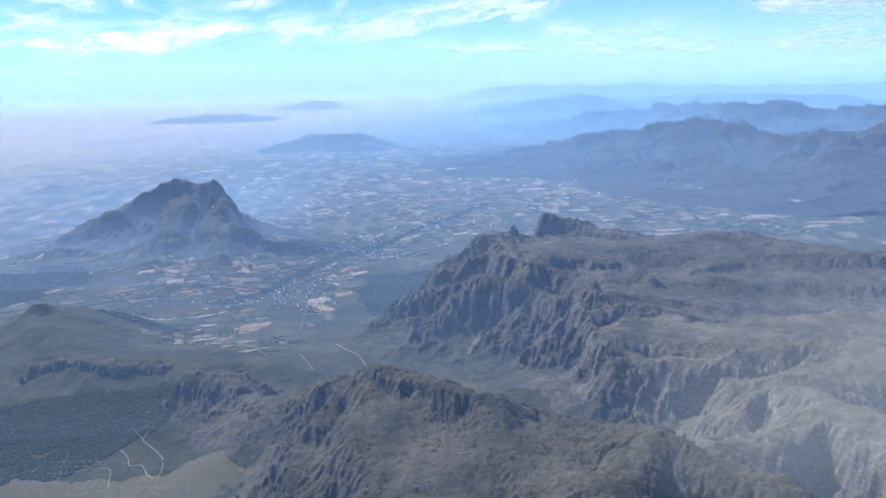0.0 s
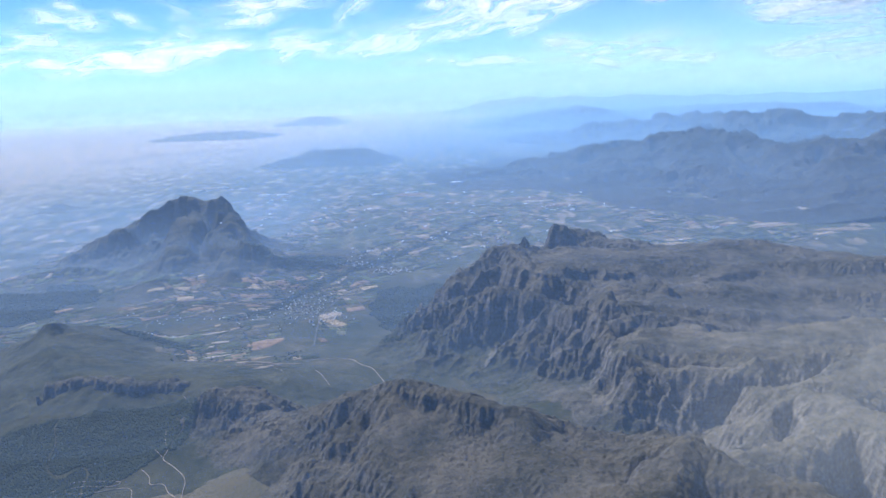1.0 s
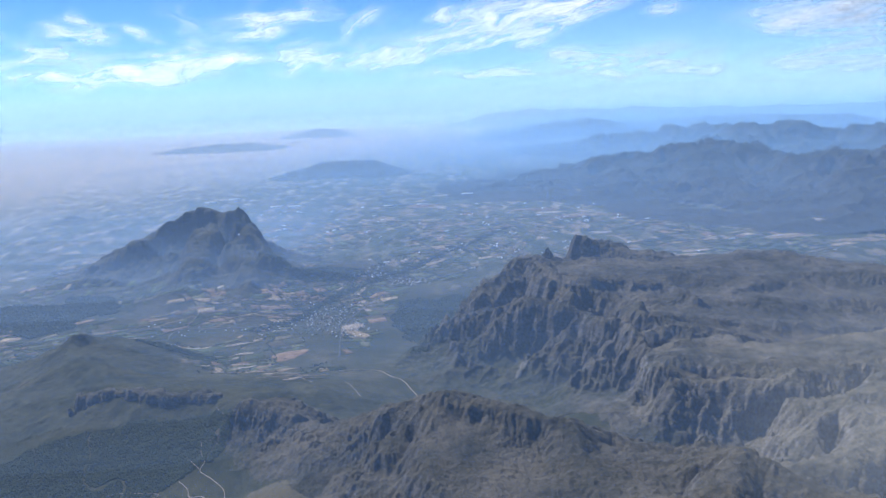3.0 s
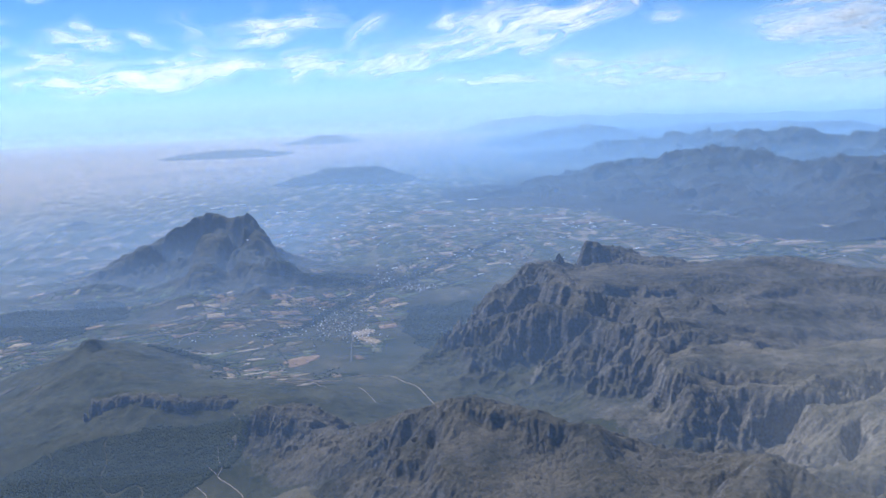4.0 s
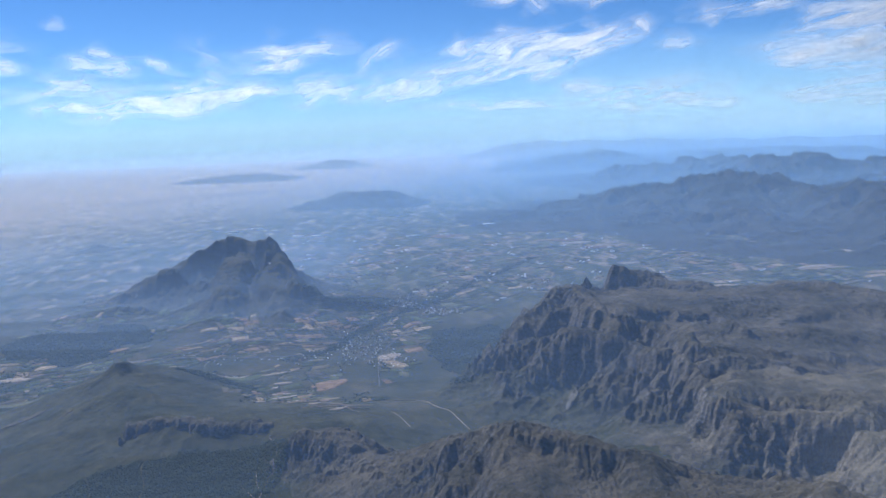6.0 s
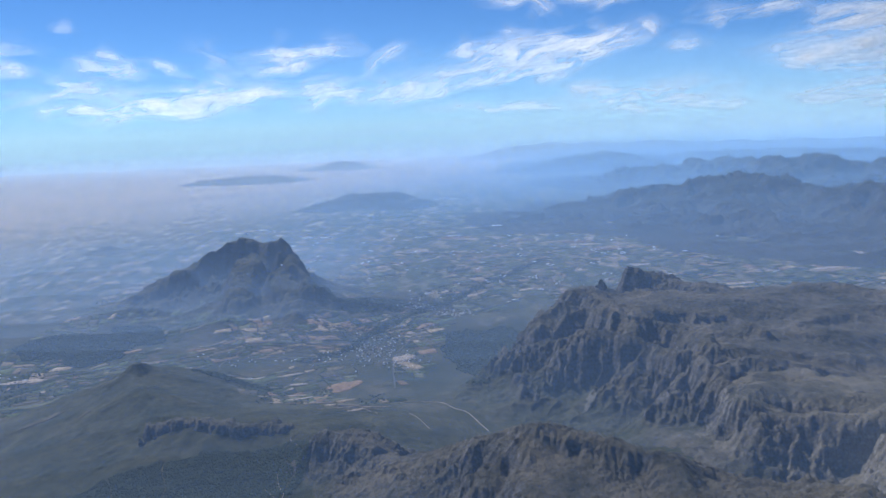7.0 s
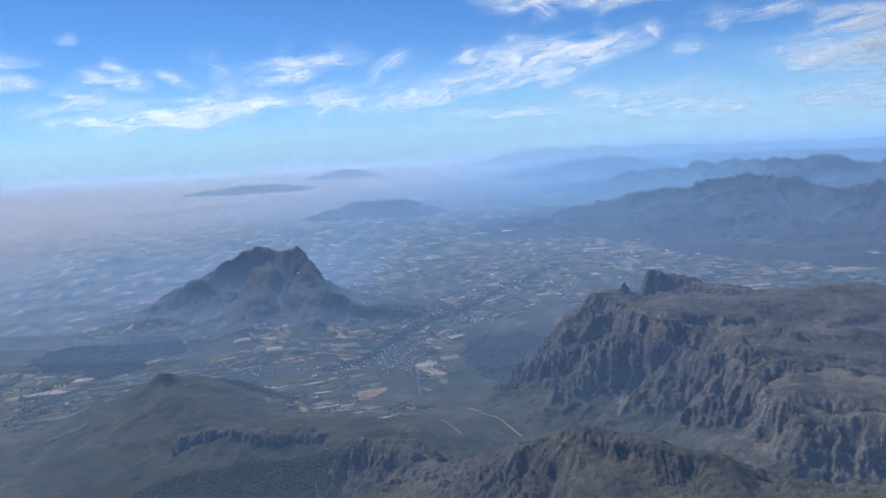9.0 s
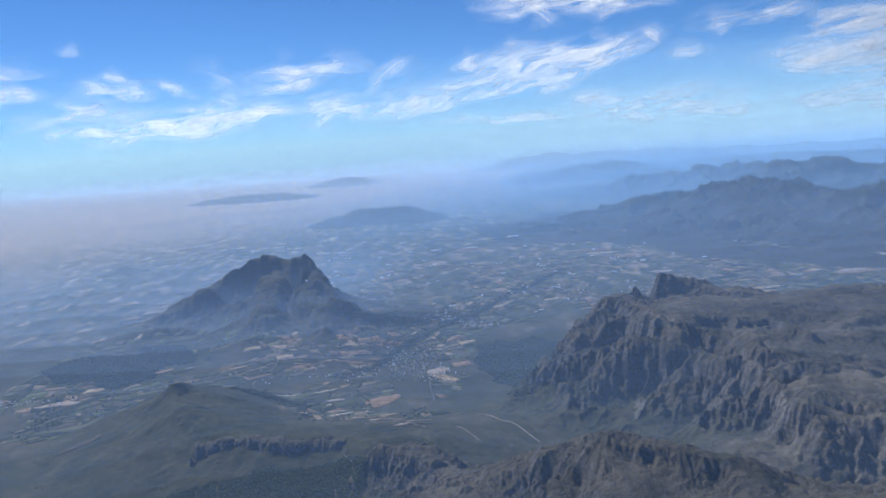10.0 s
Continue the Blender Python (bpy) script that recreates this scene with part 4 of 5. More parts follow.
WISPS += [
    ([(-7.1, 3.6), (-6.0, 4.8), (-4.9, 5.6), (-3.4, 6.0)], 0.35, 0.55),
    ([(-7.1, 2.1), (-4.5, 2.8), (-2.9, 3.6)], 0.57, 0.65),
    ([(-5.3, 1.8), (-2.4, 2.6), (-0.2, 3.4)], 0.61, 0.65),
    ([(-1.8, 3.7), (1.1, 4.2), (3.0, 4.8), (5.5, 5.1), (9.0, 5.2), (11.7, 5.5), (13.9, 5.6), (15.5, 6.1)], 0.61, 0.95),
    ([(-0.7, 3.1), (3.4, 3.3), (6.6, 3.7), (9.8, 4.2), (13.0, 4.9), (15.6, 5.6), (16.3, 6.2)], 0.52, 0.90),
    ([(1.0, 6.1), (1.7, 4.8)], 0.57, 0.60),
    ([(15.1, 6.9), (16.0, 6.5), (16.3, 5.7)], 0.26, 0.60),
    ([(6.4, 2.8), (10.5, 3.7)], 0.35, 0.50),
    ([(3.4, 6.7), (7.3, 6.4)], 0.35, 0.40),
]
WISPS += [
    ([(1.7, 10.0), (4.6, 9.6), (7.8, 9.5), (10.9, 9.4), (14.0, 9.4), (17.3, 9.3)], 0.52, 0.95),
    ([(6.0, 9.4), (7.8, 7.9)], 0.43, 0.65),
    ([(4.2, 10.5), (9.2, 10.5), (14.0, 9.9)], 0.57, 0.80),
    ([(11.5, 8.3), (13.3, 9.1)], 0.30, 0.35),
    ([(-3.2, 0.9), (0.4, 1.0), (4.2, 0.9), (8.8, 0.8), (12.4, 0.6)], 0.26, 0.50),
    ([(8.2, 1.8), (10.6, 1.2), (14.6, 0.9), (18.5, 1.2), (21.9, 1.6)], 0.61, 0.75),
    ([(8.9, 2.1), (11.8, 2.0)], 0.26, 0.65),
    ([(17.4, 0.8), (21.3, 0.4), (23.5, 0.4)], 0.35, 0.55),
    ([(15.5, 2.1), (21.1, 2.1)], 0.35, 0.35),
    ([(17.1, 5.0), (19.8, 4.9)], 0.39, 0.60),
]
WISPS += [
    ([(18.7, 7.1), (21.3, 6.9), (23.3, 7.1), (26.8, 7.2)], 0.39, 0.81),
    ([(20.2, 6.0), (20.9, 6.6)], 0.26, 0.41),
    ([(25.7, 5.9), (28.4, 5.7), (30.4, 5.9), (34.2, 6.1)], 0.61, 0.98),
    ([(28.2, 5.1), (30.1, 4.5), (34.3, 4.5)], 0.70, 0.81),
    ([(22.9, 3.8), (26.3, 3.5), (29.1, 3.6), (31.8, 3.7), (34.3, 3.7)], 0.52, 1.04),
    ([(26.7, 2.9), (29.1, 2.9), (31.8, 2.9), (34.3, 2.9)], 0.52, 0.87),
    ([(25.1, 2.9), (27.2, 2.8)], 0.22, 0.58),
    ([(24.3, 1.0), (27.1, 1.0), (29.2, 1.3), (34.1, 1.6)], 0.35, 0.58),
    ([(25.6, 0.3), (28.5, -0.0), (31.9, 0.2), (34.5, 0.2)], 0.43, 0.58),
]
WISPS += [([(-29.7, 7.9), (-28.5, 7.6)], 0.25, 0.5)]
for k, (line, width, strength) in enumerate(WISPS):
    cirrus(line, width, strength, k)


# ---- fields ----
FIELD_PARTS = 290


def is_farm(x, y):
    """Where the valley is farmed: west of the gorge and out on the plain, not on the slopes."""
    west = smooth(-110, -150, x + 0.15 * (600 - y)) * smooth(540, 565, y)
    plain = smooth(850, 880, y + 0.45 * np.minimum(x, 0) * 0 - 0.12 * x)
    town = bump_at(x, y, -185, 722, 42, 55) + bump_at(x, y, -140, 878, 60, 30)
    return np.maximum(west, plain) * (town < 0.45)


def field_sheets(sheets, n):
    """Vertices of many fields: each a thin layer of crop that follows the ground, with its edges turned down."""
    c = np.array(sheets)
    rim = np.concatenate([[0], np.linspace(0.015, 0.985, n - 2), [1]])
    s, t = np.meshgrid(rim, rim)
    s, t = s.ravel(), t.ravel()
    p = c[:, 0, None] * ((1 - s) * (1 - t))[:, None] + c[:, 1, None] * (s * (1 - t))[:, None] + c[:, 2, None] * (s * t)[:, None] + c[:, 3, None] * ((1 - s) * t)[:, None]
    edge = (s == 0) | (s == 1) | (t == 0) | (t == 1)
    z = top_of(p[..., 0], p[..., 1])[0] + np.where(edge, -0.3, 0.26)
    return np.concatenate([p, z[..., None]], -1)


rng = np.random.default_rng(11)
ca, sa = math.cos(0.42), math.sin(0.42)
cells, owner = [], []


def corner(u, v):
    wx, wy = u * 6.6, v * 6.0
    wx, wy = wx + 9 * fbm(wx, wy, 38, 3, 71) + 40 * fbm(wx, wy, 230, 2, 73), wy + 9 * fbm(wx, wy, 34, 3, 72) + 46 * fbm(wx, wy, 210, 2, 74)
    return -200 + wx * ca - wy * sa, 640 + wx * sa + wy * ca


v_at = -50
while v_at < 154:
    tall = int(rng.integers(1, 3))
    u_at = -126
    while u_at < 126:
        wide = int(rng.choice([1, 1, 2, 2, 3]))
        gap = float(rng.choice([0.03, 0.05, 0.12]))
        cs = [corner(u_at + gap, v_at + gap), corner(u_at + wide - gap, v_at + gap), corner(u_at + wide - gap, v_at + tall - gap), corner(u_at + gap, v_at + tall - gap)]
        cells.append(np.array(cs, float))
        u_at += wide
    v_at += tall
mids = np.array([c.mean(0) for c in cells])
corner_rise = np.max([top_of(np.array([c[k][0] for c in cells]), np.array([c[k][1] for c in cells]))[1] for k in range(4)], 0)
ok = (is_farm(mids[:, 0], mids[:, 1]) > 0.5) & (corner_rise < np.where((mids[:, 0] < -190) & (mids[:, 1] > 640), 17.0, 9.0)) & (mids[:, 1] < 1290) & (mids[:, 0] > -630) & (mids[:, 0] < 510)
wild = fbm(mids[:, 0], mids[:, 1], 85, 2, 44)
ok &= (wild > -0.42 - 0.3 * smooth(760, 660, mids[:, 1])) & (rng.random(len(mids)) < 0.8 - 0.25 * smooth(-0.1, -0.5, fbm(mids[:, 0], mids[:, 1], 60, 2, 47)))
order = [i for i in np.argsort(mids[:, 1] + 0.3 * np.abs(mids[:, 0] + 200)) if ok[i]]
joined = {k: ([], [], 0) for k in range(6)}
hedges = []
shares, DRY_SHARES = np.array([0.38, 0.26, 0.2, 0.02, 0.03, 0.11]), np.array([0.16, 0.08, 0.14, 0.2, 0.22, 0.2])
dryness = fbm(mids[:, 0], mids[:, 1], 110, 3, 49)
sheets = field_sheets([cells[i] for i in order], 6)
quads = grid_faces(6, 6)
for rank, i in enumerate(order):
    dry = float(np.clip(0.5 + 0.9 * dryness[i], 0, 1))
    kind = int(rng.choice(6, p=shares * (1 - dry) + DRY_SHARES * dry))
    if rank < FIELD_PARTS:
        part("field", mesh_from("field", sheets[rank], quads, CROPS[kind]), land)
    else:
        vs, fs, at = joined[kind]
        joined[kind] = (vs + [sheets[rank]], fs + [quads + at], at + 36)
    for k in range(4):
        if rng.random() < 0.12:
            hedges.append((cells[i][k], cells[i][(k + 1) % 4]))
for kind, (vs, fs, at) in joined.items():
    if vs:
        tagged(part("farmland", mesh_from("farmland", np.concatenate(vs), np.concatenate(fs), CROPS[kind]), land), kind="stuff")


# ---- bare earth, tracks ----
def drape(x, y, lift):
    return top_of(x, y)[0] + lift


def clearing(x, y, long, wide, turn, mat, seed, name, label, category="bare earth"):
    """An uneven patch of bare ground or stones, a little proud of what is round it."""
    a = np.linspace(0, 2 * np.pi, 25)[:-1]
    rr = np.array([0.0, 0.45, 0.8, 1.0, 1.06])
    A, R = np.meshgrid(a, rr)
    wob = 1 + 0.35 * fbm(np.cos(A) * 2 + seed * 9.1, np.sin(A) * 2, 1.3, 3, seed)
    px, py = np.cos(A) * R * wob * long / 2, np.sin(A) * R * wob * wide / 2
    c, s = math.cos(turn), math.sin(turn)
    X, Yy = x + px * c - py * s, y + px * s + py * c
    Zz = drape(X, Yy, 0.0) + np.array([0.55, 0.55, 0.5, 0.4, -0.8])[:, None]
    i = np.arange(A.size).reshape(A.shape)
    i = np.concatenate([i, i[:, :1]], 1)
    f = np.stack([i[:-1, :-1], i[:-1, 1:], i[1:, 1:], i[1:, :-1]], -1).reshape(-1, 4)[:, ::-1]
    return tagged(new(name, mesh_from(name, np.stack([X, Yy, Zz], -1).reshape(-1, 3), f, mat)), label, category)


STONES = plain_material("pale broken stone", (0.09, 0.087, 0.075), (0.17, 0.162, 0.142), 1.2)
STUBBLE, SOIL = CROPS[3], CROPS[4]
PATCHES = [
    (-330, 610, 34, 4, 0.75, DIRT), (-303, 634, 32, 4, 0.65, DIRT), (-262, 650, 26, 4, 0.4, DIRT), (-318, 628, 20, 6, 0.6, SOIL), (214, 1108, 34, 12, 0.2, DIRT), (236, 1082, 46, 7, 0.15, STUBBLE),
    (491, 1026, 70, 16, 0.1, STUBBLE), (575, 985, 70, 16, -0.1, STUBBLE), (-101, 1447, 70, 40, 0.2, SOIL), (200, 1270, 60, 30, 0.1, STUBBLE), (141, 1340, 60, 26, 0.3, SOIL),
]
PATCHES += [
    (-150, 690, 26, 16, 0.6, DIRT), (-140, 668, 40, 10, -0.6, STUBBLE), (-149, 777, 12, 8, 0.2, DIRT), (-474, 735, 34, 9, 0.5, SOIL), (-200, 612, 34, 24, 0.9, SOIL),
    (-545, 652, 46, 9, 0.2, DIRT), (-470, 612, 40, 7, 0.3, CROPS[5]), (-486, 585, 60, 14, 0.4, CROPS[2]), (-440, 520, 34, 6, 0.6, CROPS[5]), (-392, 500, 14, 5, 0.9, CROPS[5]),
]
PATCHES += [
    (45, 1386, 50, 13, 0.1, SOIL), (106, 1352, 60, 14, 0.2, STUBBLE), (156, 1309, 60, 16, 0.1, DIRT), (190, 1254, 50, 16, 0.0, SOIL), (204, 1114, 24, 8, 0.1, DIRT), (316, 1154, 30, 10, -0.2, SOIL), (341, 1184, 40, 13, 0.1, STUBBLE),
    (397, 1036, 20, 6, 0.1, DIRT), (480, 1037, 50, 12, 0.1, DIRT), (537, 965, 40, 13, 0.2, STUBBLE), (-10, 1327, 40, 13, 0.1, SOIL), (-60, 1579, 40, 13, 0.1, STUBBLE), (55, 1191, 40, 13, 0.3, SOIL), (296, 942, 50, 16, 0.1, STUBBLE), (400, 926, 40, 13, 0.0, STUBBLE),
]
PATCHES += [
    (320, 965, 40, 12, 0.1, STUBBLE), (-40, 905, 44, 26, 0.3, CROPS[2]), 
]
r = random.Random(8)
for k in range(60):   # small terraced plots on the slope below the farms
    down = r.random()
    PATCHES.append((-264 + 100 * down + r.gauss(0, 13), 606 - 92 * down + r.gauss(0, 14), r.uniform(7, 20), r.uniform(2.5, 6.0), r.uniform(0.0, 1.0), r.choice([STUBBLE, SOIL, CROPS[5], CROPS[5], CROPS[2], DIRT])))
for k, (x, y, long, wide, turn, mat) in enumerate(PATCHES):
    clearing(x, y, long, wide, turn, mat, 200 + k, "bare_patch", "pale patch of bare or harvested ground in the valley")
for k, (x, y, long, wide) in enumerate([(16, 506, 9, 5), (13, 494, 13, 6), (18, 499, 7, 4), (-26, 508, 6, 4)]):
    clearing(x, y, long, wide, 0.9, STONES, 260 + k, "scree", "pale fan of broken stone below the cliffs", "scree")


def track(points, wide, mat, name, label, category="track"):
    """A road or track that follows the ground along a smoothed line."""
    p = np.array(points, float)
    for _ in range(3):
        q = np.empty((2 * len(p) - 2, 2))
        q[0::2], q[1::2] = 0.75 * p[:-1] + 0.25 * p[1:], 0.25 * p[:-1] + 0.75 * p[1:]
        p = np.concatenate([p[:1], q, p[-1:]])
    s = np.concatenate([[0], np.cumsum(np.hypot(*np.diff(p, axis=0).T))])
    u = np.linspace(0, s[-1], max(8, int(s[-1] / 1.6)))
    x, y = np.interp(u, s, p[:, 0]), np.interp(u, s, p[:, 1])
    tx, ty = np.gradient(x), np.gradient(y)
    ln = np.hypot(tx, ty) + 1e-9
    v = np.array([-1.25, -1, 0, 1, 1.25])
    w = wide / 2 * (1 + 0.25 * fbm(x, y, 6, 2, 9))
    X, Yy = x[:, None] - (ty / ln * w)[:, None] * v, y[:, None] + (tx / ln * w)[:, None] * v
    Zz = drape(X, Yy, 0.0) + np.array([-0.5, 0.45, 0.5, 0.45, -0.5])
    return tagged(new(name, mesh_from(name, np.stack([X, Yy, Zz], -1).reshape(-1, 3), grid_faces(*X.shape), mat)), label, category, kind="structure")


TRACKS = [
    [(-252, 341), (-244, 350), (-228, 349), (-212, 348), (-214, 343), (-232, 345), (-246, 344), (-240, 338), (-214, 341), (-203, 340), (-200, 332), (-196, 322)],
    [(-204, 355), (-195, 347), (-193, 339), (-184, 340), (-178, 330), (-171, 324)],
    [(-203, 391), (-199, 378), (-193, 371), (-196, 364), (-186, 356), (-178, 348), (-170, 338), (-168, 326), (-164, 312)],
]
TRACKS += [
    [(-212, 384), (-204, 374), (-196, 366)], [(-203, 424), (-194, 415), (-195, 408), (-189, 400)],
    [(-140, 545), (-104, 539), (-93, 517), (-82, 509), (-73, 487), (-66, 472)], [(-128, 501), (-118, 484), (-110, 466)],
    [(-170, 520), (-162, 505), (-152, 492)], [(-130, 640), (-142, 664), (-160, 690)], [(-345, 672), (-352, 690), (-340, 712), (-336, 740)], [(-400, 640), (-352, 650), (-300, 640), (-262, 660)],
]
for pts in TRACKS:
    track(pts, 0.34, DIRT, "dirt_track", "pale winding dirt track across scrub", "track")
track([(-150, 600), (-160, 672), (-158, 716), (-145, 756), (-131, 799), (-92, 840), (-50, 882), (-11, 916), (60, 985), (150, 1060), (240, 1140)], 1.3, TAR, "road", "grey tarred valley road through the village", "road")
track([(-560, 640), (-480, 690), (-400, 712), (-320, 700), (-250, 705), (-190, 720), (-150, 742)], 1.2, TAR, "road", "grey tarred road between the farms", "road")


# ---- trees ----
def unit_clump(seed):
    """A lumpy crown of twenty faces."""
    bm = bmesh.new()
    bmesh.ops.create_icosphere(bm, subdivisions=1, radius=1.0)
    r = random.Random(seed)
    for v in bm.verts:
        v.co *= r.uniform(0.7, 1.25)
        v.co.z = v.co.z * 0.8 + 0.55
    v = np.array([tuple(q.co) for q in bm.verts])
    f = np.array([[q.index for q in p.verts] for p in bm.faces])
    bm.free()
    return v, f


CLUMPS = [unit_clump(k) for k in range(6)]


def unit_cone(seed):
    """A small pointed conifer crown."""
    r = random.Random(seed)
    v = [(0, 0, r.uniform(1.5, 2.1))] + [(math.cos(a) * r.uniform(0.7, 1.1), math.sin(a) * r.uniform(0.7, 1.1), r.uniform(0.1, 0.5)) for a in (0, 1.26, 2.51, 3.77, 5.03)] + [(0, 0, -0.4)]
    return np.array(v), np.array([(0, 1 + k, 1 + (k + 1) % 5) for k in range(5)] + [(6, 1 + (k + 1) % 5, 1 + k) for k in range(5)])


CONES = [unit_cone(40 + k) for k in range(6)]


def woods(name, xs, ys, low, high, label, seed=0, kinds=CLUMPS):
    """Many small crowns in one mesh."""
    r = np.random.default_rng(seed)
    zs = drape(np.array(xs), np.array(ys), -0.15)
    vs, fs, at = [], [], 0
    for x, y, z in zip(xs, ys, zs):
        v, f = kinds[int(r.integers(6))]
        a, size = r.uniform(0, 6.28), r.uniform(low, high)
        c, s = math.cos(a) * size, math.sin(a) * size
        vs.append(np.stack([v[:, 0] * c - v[:, 1] * s + x, v[:, 0] * s + v[:, 1] * c + y, v[:, 2] * size * r.uniform(0.8, 1.3) + z], -1))
        fs.append(f + at)
        at += len(v)
    return tagged(new(name, mesh_from(name, np.concatenate(vs), np.concatenate(fs), LEAF, True)), label, "trees", kind="stuff")


def along(points, gap, spread, r):
    p = np.array(points, float)
    s = np.concatenate([[0], np.cumsum(np.hypot(*np.diff(p, axis=0).T))])
    u = np.arange(0, s[-1], gap)
    return np.interp(u, s, p[:, 0]) + r.normal(0, spread, len(u)), np.interp(u, s, p[:, 1]) + r.normal(0, spread, len(u))


rng = np.random.default_rng(5)
hx, hy = [], []
for a, b in hedges:
    if a[1] < 1150:
        x, y = along([a, b], 1.7, 0.5, rng)
        keep = rng.random(len(x)) < 0.75
        hx += list(x[keep])
        hy += list(y[keep])
woods("hedgerow_trees", hx, hy, 0.5, 1.05, "dark windbreak trees along the edges of fields", 1)
RIVER = [(-260, 690), (-217, 722), (-198, 781), (-176, 814), (-140, 862), (-93, 930), (-56, 1010), (-3, 1081), (58, 1187)]
x, y = along(np.repeat(RIVER, 1, 0), 0.35, 4.5, rng)
woods("riverside_trees", x, y, 0.7, 1.5, "dark belt of trees along the river", 2)


def scatter(box, count, test, r):
    x, y = r.uniform(box[0], box[2], count), r.uniform(box[1], box[3], count)
    keep = test(x, y)
    return x[keep], y[keep]


# dark crowns are put where the scarp below the cliffs lies in shade
def in_shaded_scarp(x, y):
    ragged = 13 * fbm(x, y, 34, 4, 3)
    upper, lower = 421 - 0.0033 * (x + 228) ** 2, 338 + 38 * smooth(-240, -190, x)
    gaps = np.abs(np.sin((x + 0.5 * y) * 0.05 + 0.9 * fbm(x, y, 40, 2, 8))) > 0.05
    return (y < upper + 0.4 * ragged) & (y > lower + ragged) & (x < -186 + 0.6 * ragged) & gaps


x, y = scatter((-430, 320, -180, 445), 60000, in_shaded_scarp, rng)
woods("plantation", x, y, 0.55, 0.85, "dark conifer crowns standing in for the shaded scarp below the cliff band", 3, CONES)


def in_apron(x, y):
    e = ((x + 58) / 52) ** 2 + ((y - 690) / 115) ** 2 + 0.9 * fbm(x, y, 60, 4, 13)
    return (e < 1) & (top_of(x, y)[1] < 9)


x, y = scatter((-160, 540, 20, 840), 16000, in_apron, rng)
woods("woodland", x, y, 0.9, 1.6, "dark bush at the foot of the great cliffs", 4)


def in_bush(x, y):
    return (fbm(x, y, 70, 3, 44) < -0.34) & (top_of(x, y)[1] < 6) & ((x < -150) | (y > 860))


x, y = scatter((-640, 545, 420, 1150), 26000, in_bush, rng)
woods("bush", x, y, 0.6, 1.3, "patches of dark bush and gum trees between fields", 5)


def in_toe(x, y):
    return (((x + 225) / 60) ** 2 + ((y - 885) / 34) ** 2 + 0.5 * fbm(x, y, 30, 3, 23) < 1) | (((x + 535) / 85) ** 2 + ((y - 765) / 60) ** 2 + 0.6 * fbm(x, y, 40, 3, 29) < 1) | (((x + 306) / 44) ** 2 + ((y - 599 - 0.15 * (x + 306)) / 11) ** 2 + 0.6 * fbm(x, y, 25, 3, 31) < 1)


x, y = scatter((-640, 540, -150, 940), 56000, in_toe, rng)
woods("woodland", x, y, 1.0, 1.7, "dark forest on low hills beside the twin-peaked mountain", 6)


# ---- buildings ----
def building(name, long, wide, wall, pitch, wall_mat, roof_mat, label, category):
    """A gabled building: walls with door and window recesses, and a roof of two slopes that overhangs them."""
    base = tagged(new(name), label, category)
    bm = bmesh.new()
    l2, w2 = long / 2, wide / 2
    lo = [bm.verts.new(p) for p in ((-l2, -w2, -0.6), (l2, -w2, -0.6), (l2, w2, -0.6), (-l2, w2, -0.6))]
    hi = [bm.verts.new(p) for p in ((-l2, -w2, wall), (l2, -w2, wall), (l2, w2, wall), (-l2, w2, wall))]
    tops = [bm.verts.new((-l2, 0, wall + pitch)), bm.verts.new((l2, 0, wall + pitch))]
    bm.faces.new(lo[::-1])
    for k in (0, 2):
        bm.faces.new((lo[k], lo[(k + 1) % 4], hi[(k + 1) % 4], hi[k]))
    bm.faces.new((lo[1], lo[2], hi[2], tops[1], hi[1]))
    bm.faces.new((lo[3], lo[0], hi[0], tops[0], hi[3]))
    me = bpy.data.meshes.new("wall")
    bm.to_mesh(me)
    bm.free()
    me.materials.append(wall_mat)
    part("wall", me, base)
    o, th = 0.06 * wide, 0.03 + 0.02 * wide
    drop = pitch * o / w2
    ring = []
    for x in (-l2 - o, l2 + o):
        ring += [(x, -w2 - o, wall - drop + 0.01), (x, 0, wall + pitch + 0.01), (x, w2 + o, wall - drop + 0.01),
                 (x, w2 + o, wall - drop + th), (x, 0, wall + pitch + th), (x, -w2 - o, wall - drop + th)]
    f = [(0, 1, 7, 6), (1, 2, 8, 7), (2, 3, 9, 8), (3, 4, 10, 9), (4, 5, 11, 10), (5, 0, 6, 11), (0, 5, 4, 1), (1, 4, 3, 2), (6, 7, 10, 11), (7, 8, 9, 10)]
    part("roof", mesh_from("roof", ring, f, roof_mat), base)
    return base


def settle(x, y, turn):
    return pose(x, y, float(drape(np.array([x]), np.array([y]), 0.0)[0]), 0, 0, turn)


HOUSES = [building("house", 1.9, 1.2, 0.5, 0.35, WHITEWASH, TIN, "small whitewashed house with a pale sheet roof", "house"),
          building("house", 2.1, 1.25, 0.5, 0.4, WHITEWASH, TILE, "small whitewashed house with a weathered tile roof", "house"),
          building("house", 1.7, 1.25, 0.5, 0.3, WHITEWASH, SLATE, "small white house with a grey roof", "house")]
rng = np.random.default_rng(21)
TOWNS = [(-186, 722, 30, 44, 110, 25), (-150, 680, 18, 20, 36, 40), (-160, 880, 36, 18, 92, 10), (-98, 858, 22, 12, 62, 15), (-250, 700, 46, 24, 16, 0), (-590, 660, 24, 12, 26, 0), (-340, 690, 40, 26, 14, 20), (-120, 930, 60, 30, 14, 0), (60, 1010, 60, 30, 10, 0), (-322, 640, 26, 7, 10, 0)]
spots = []
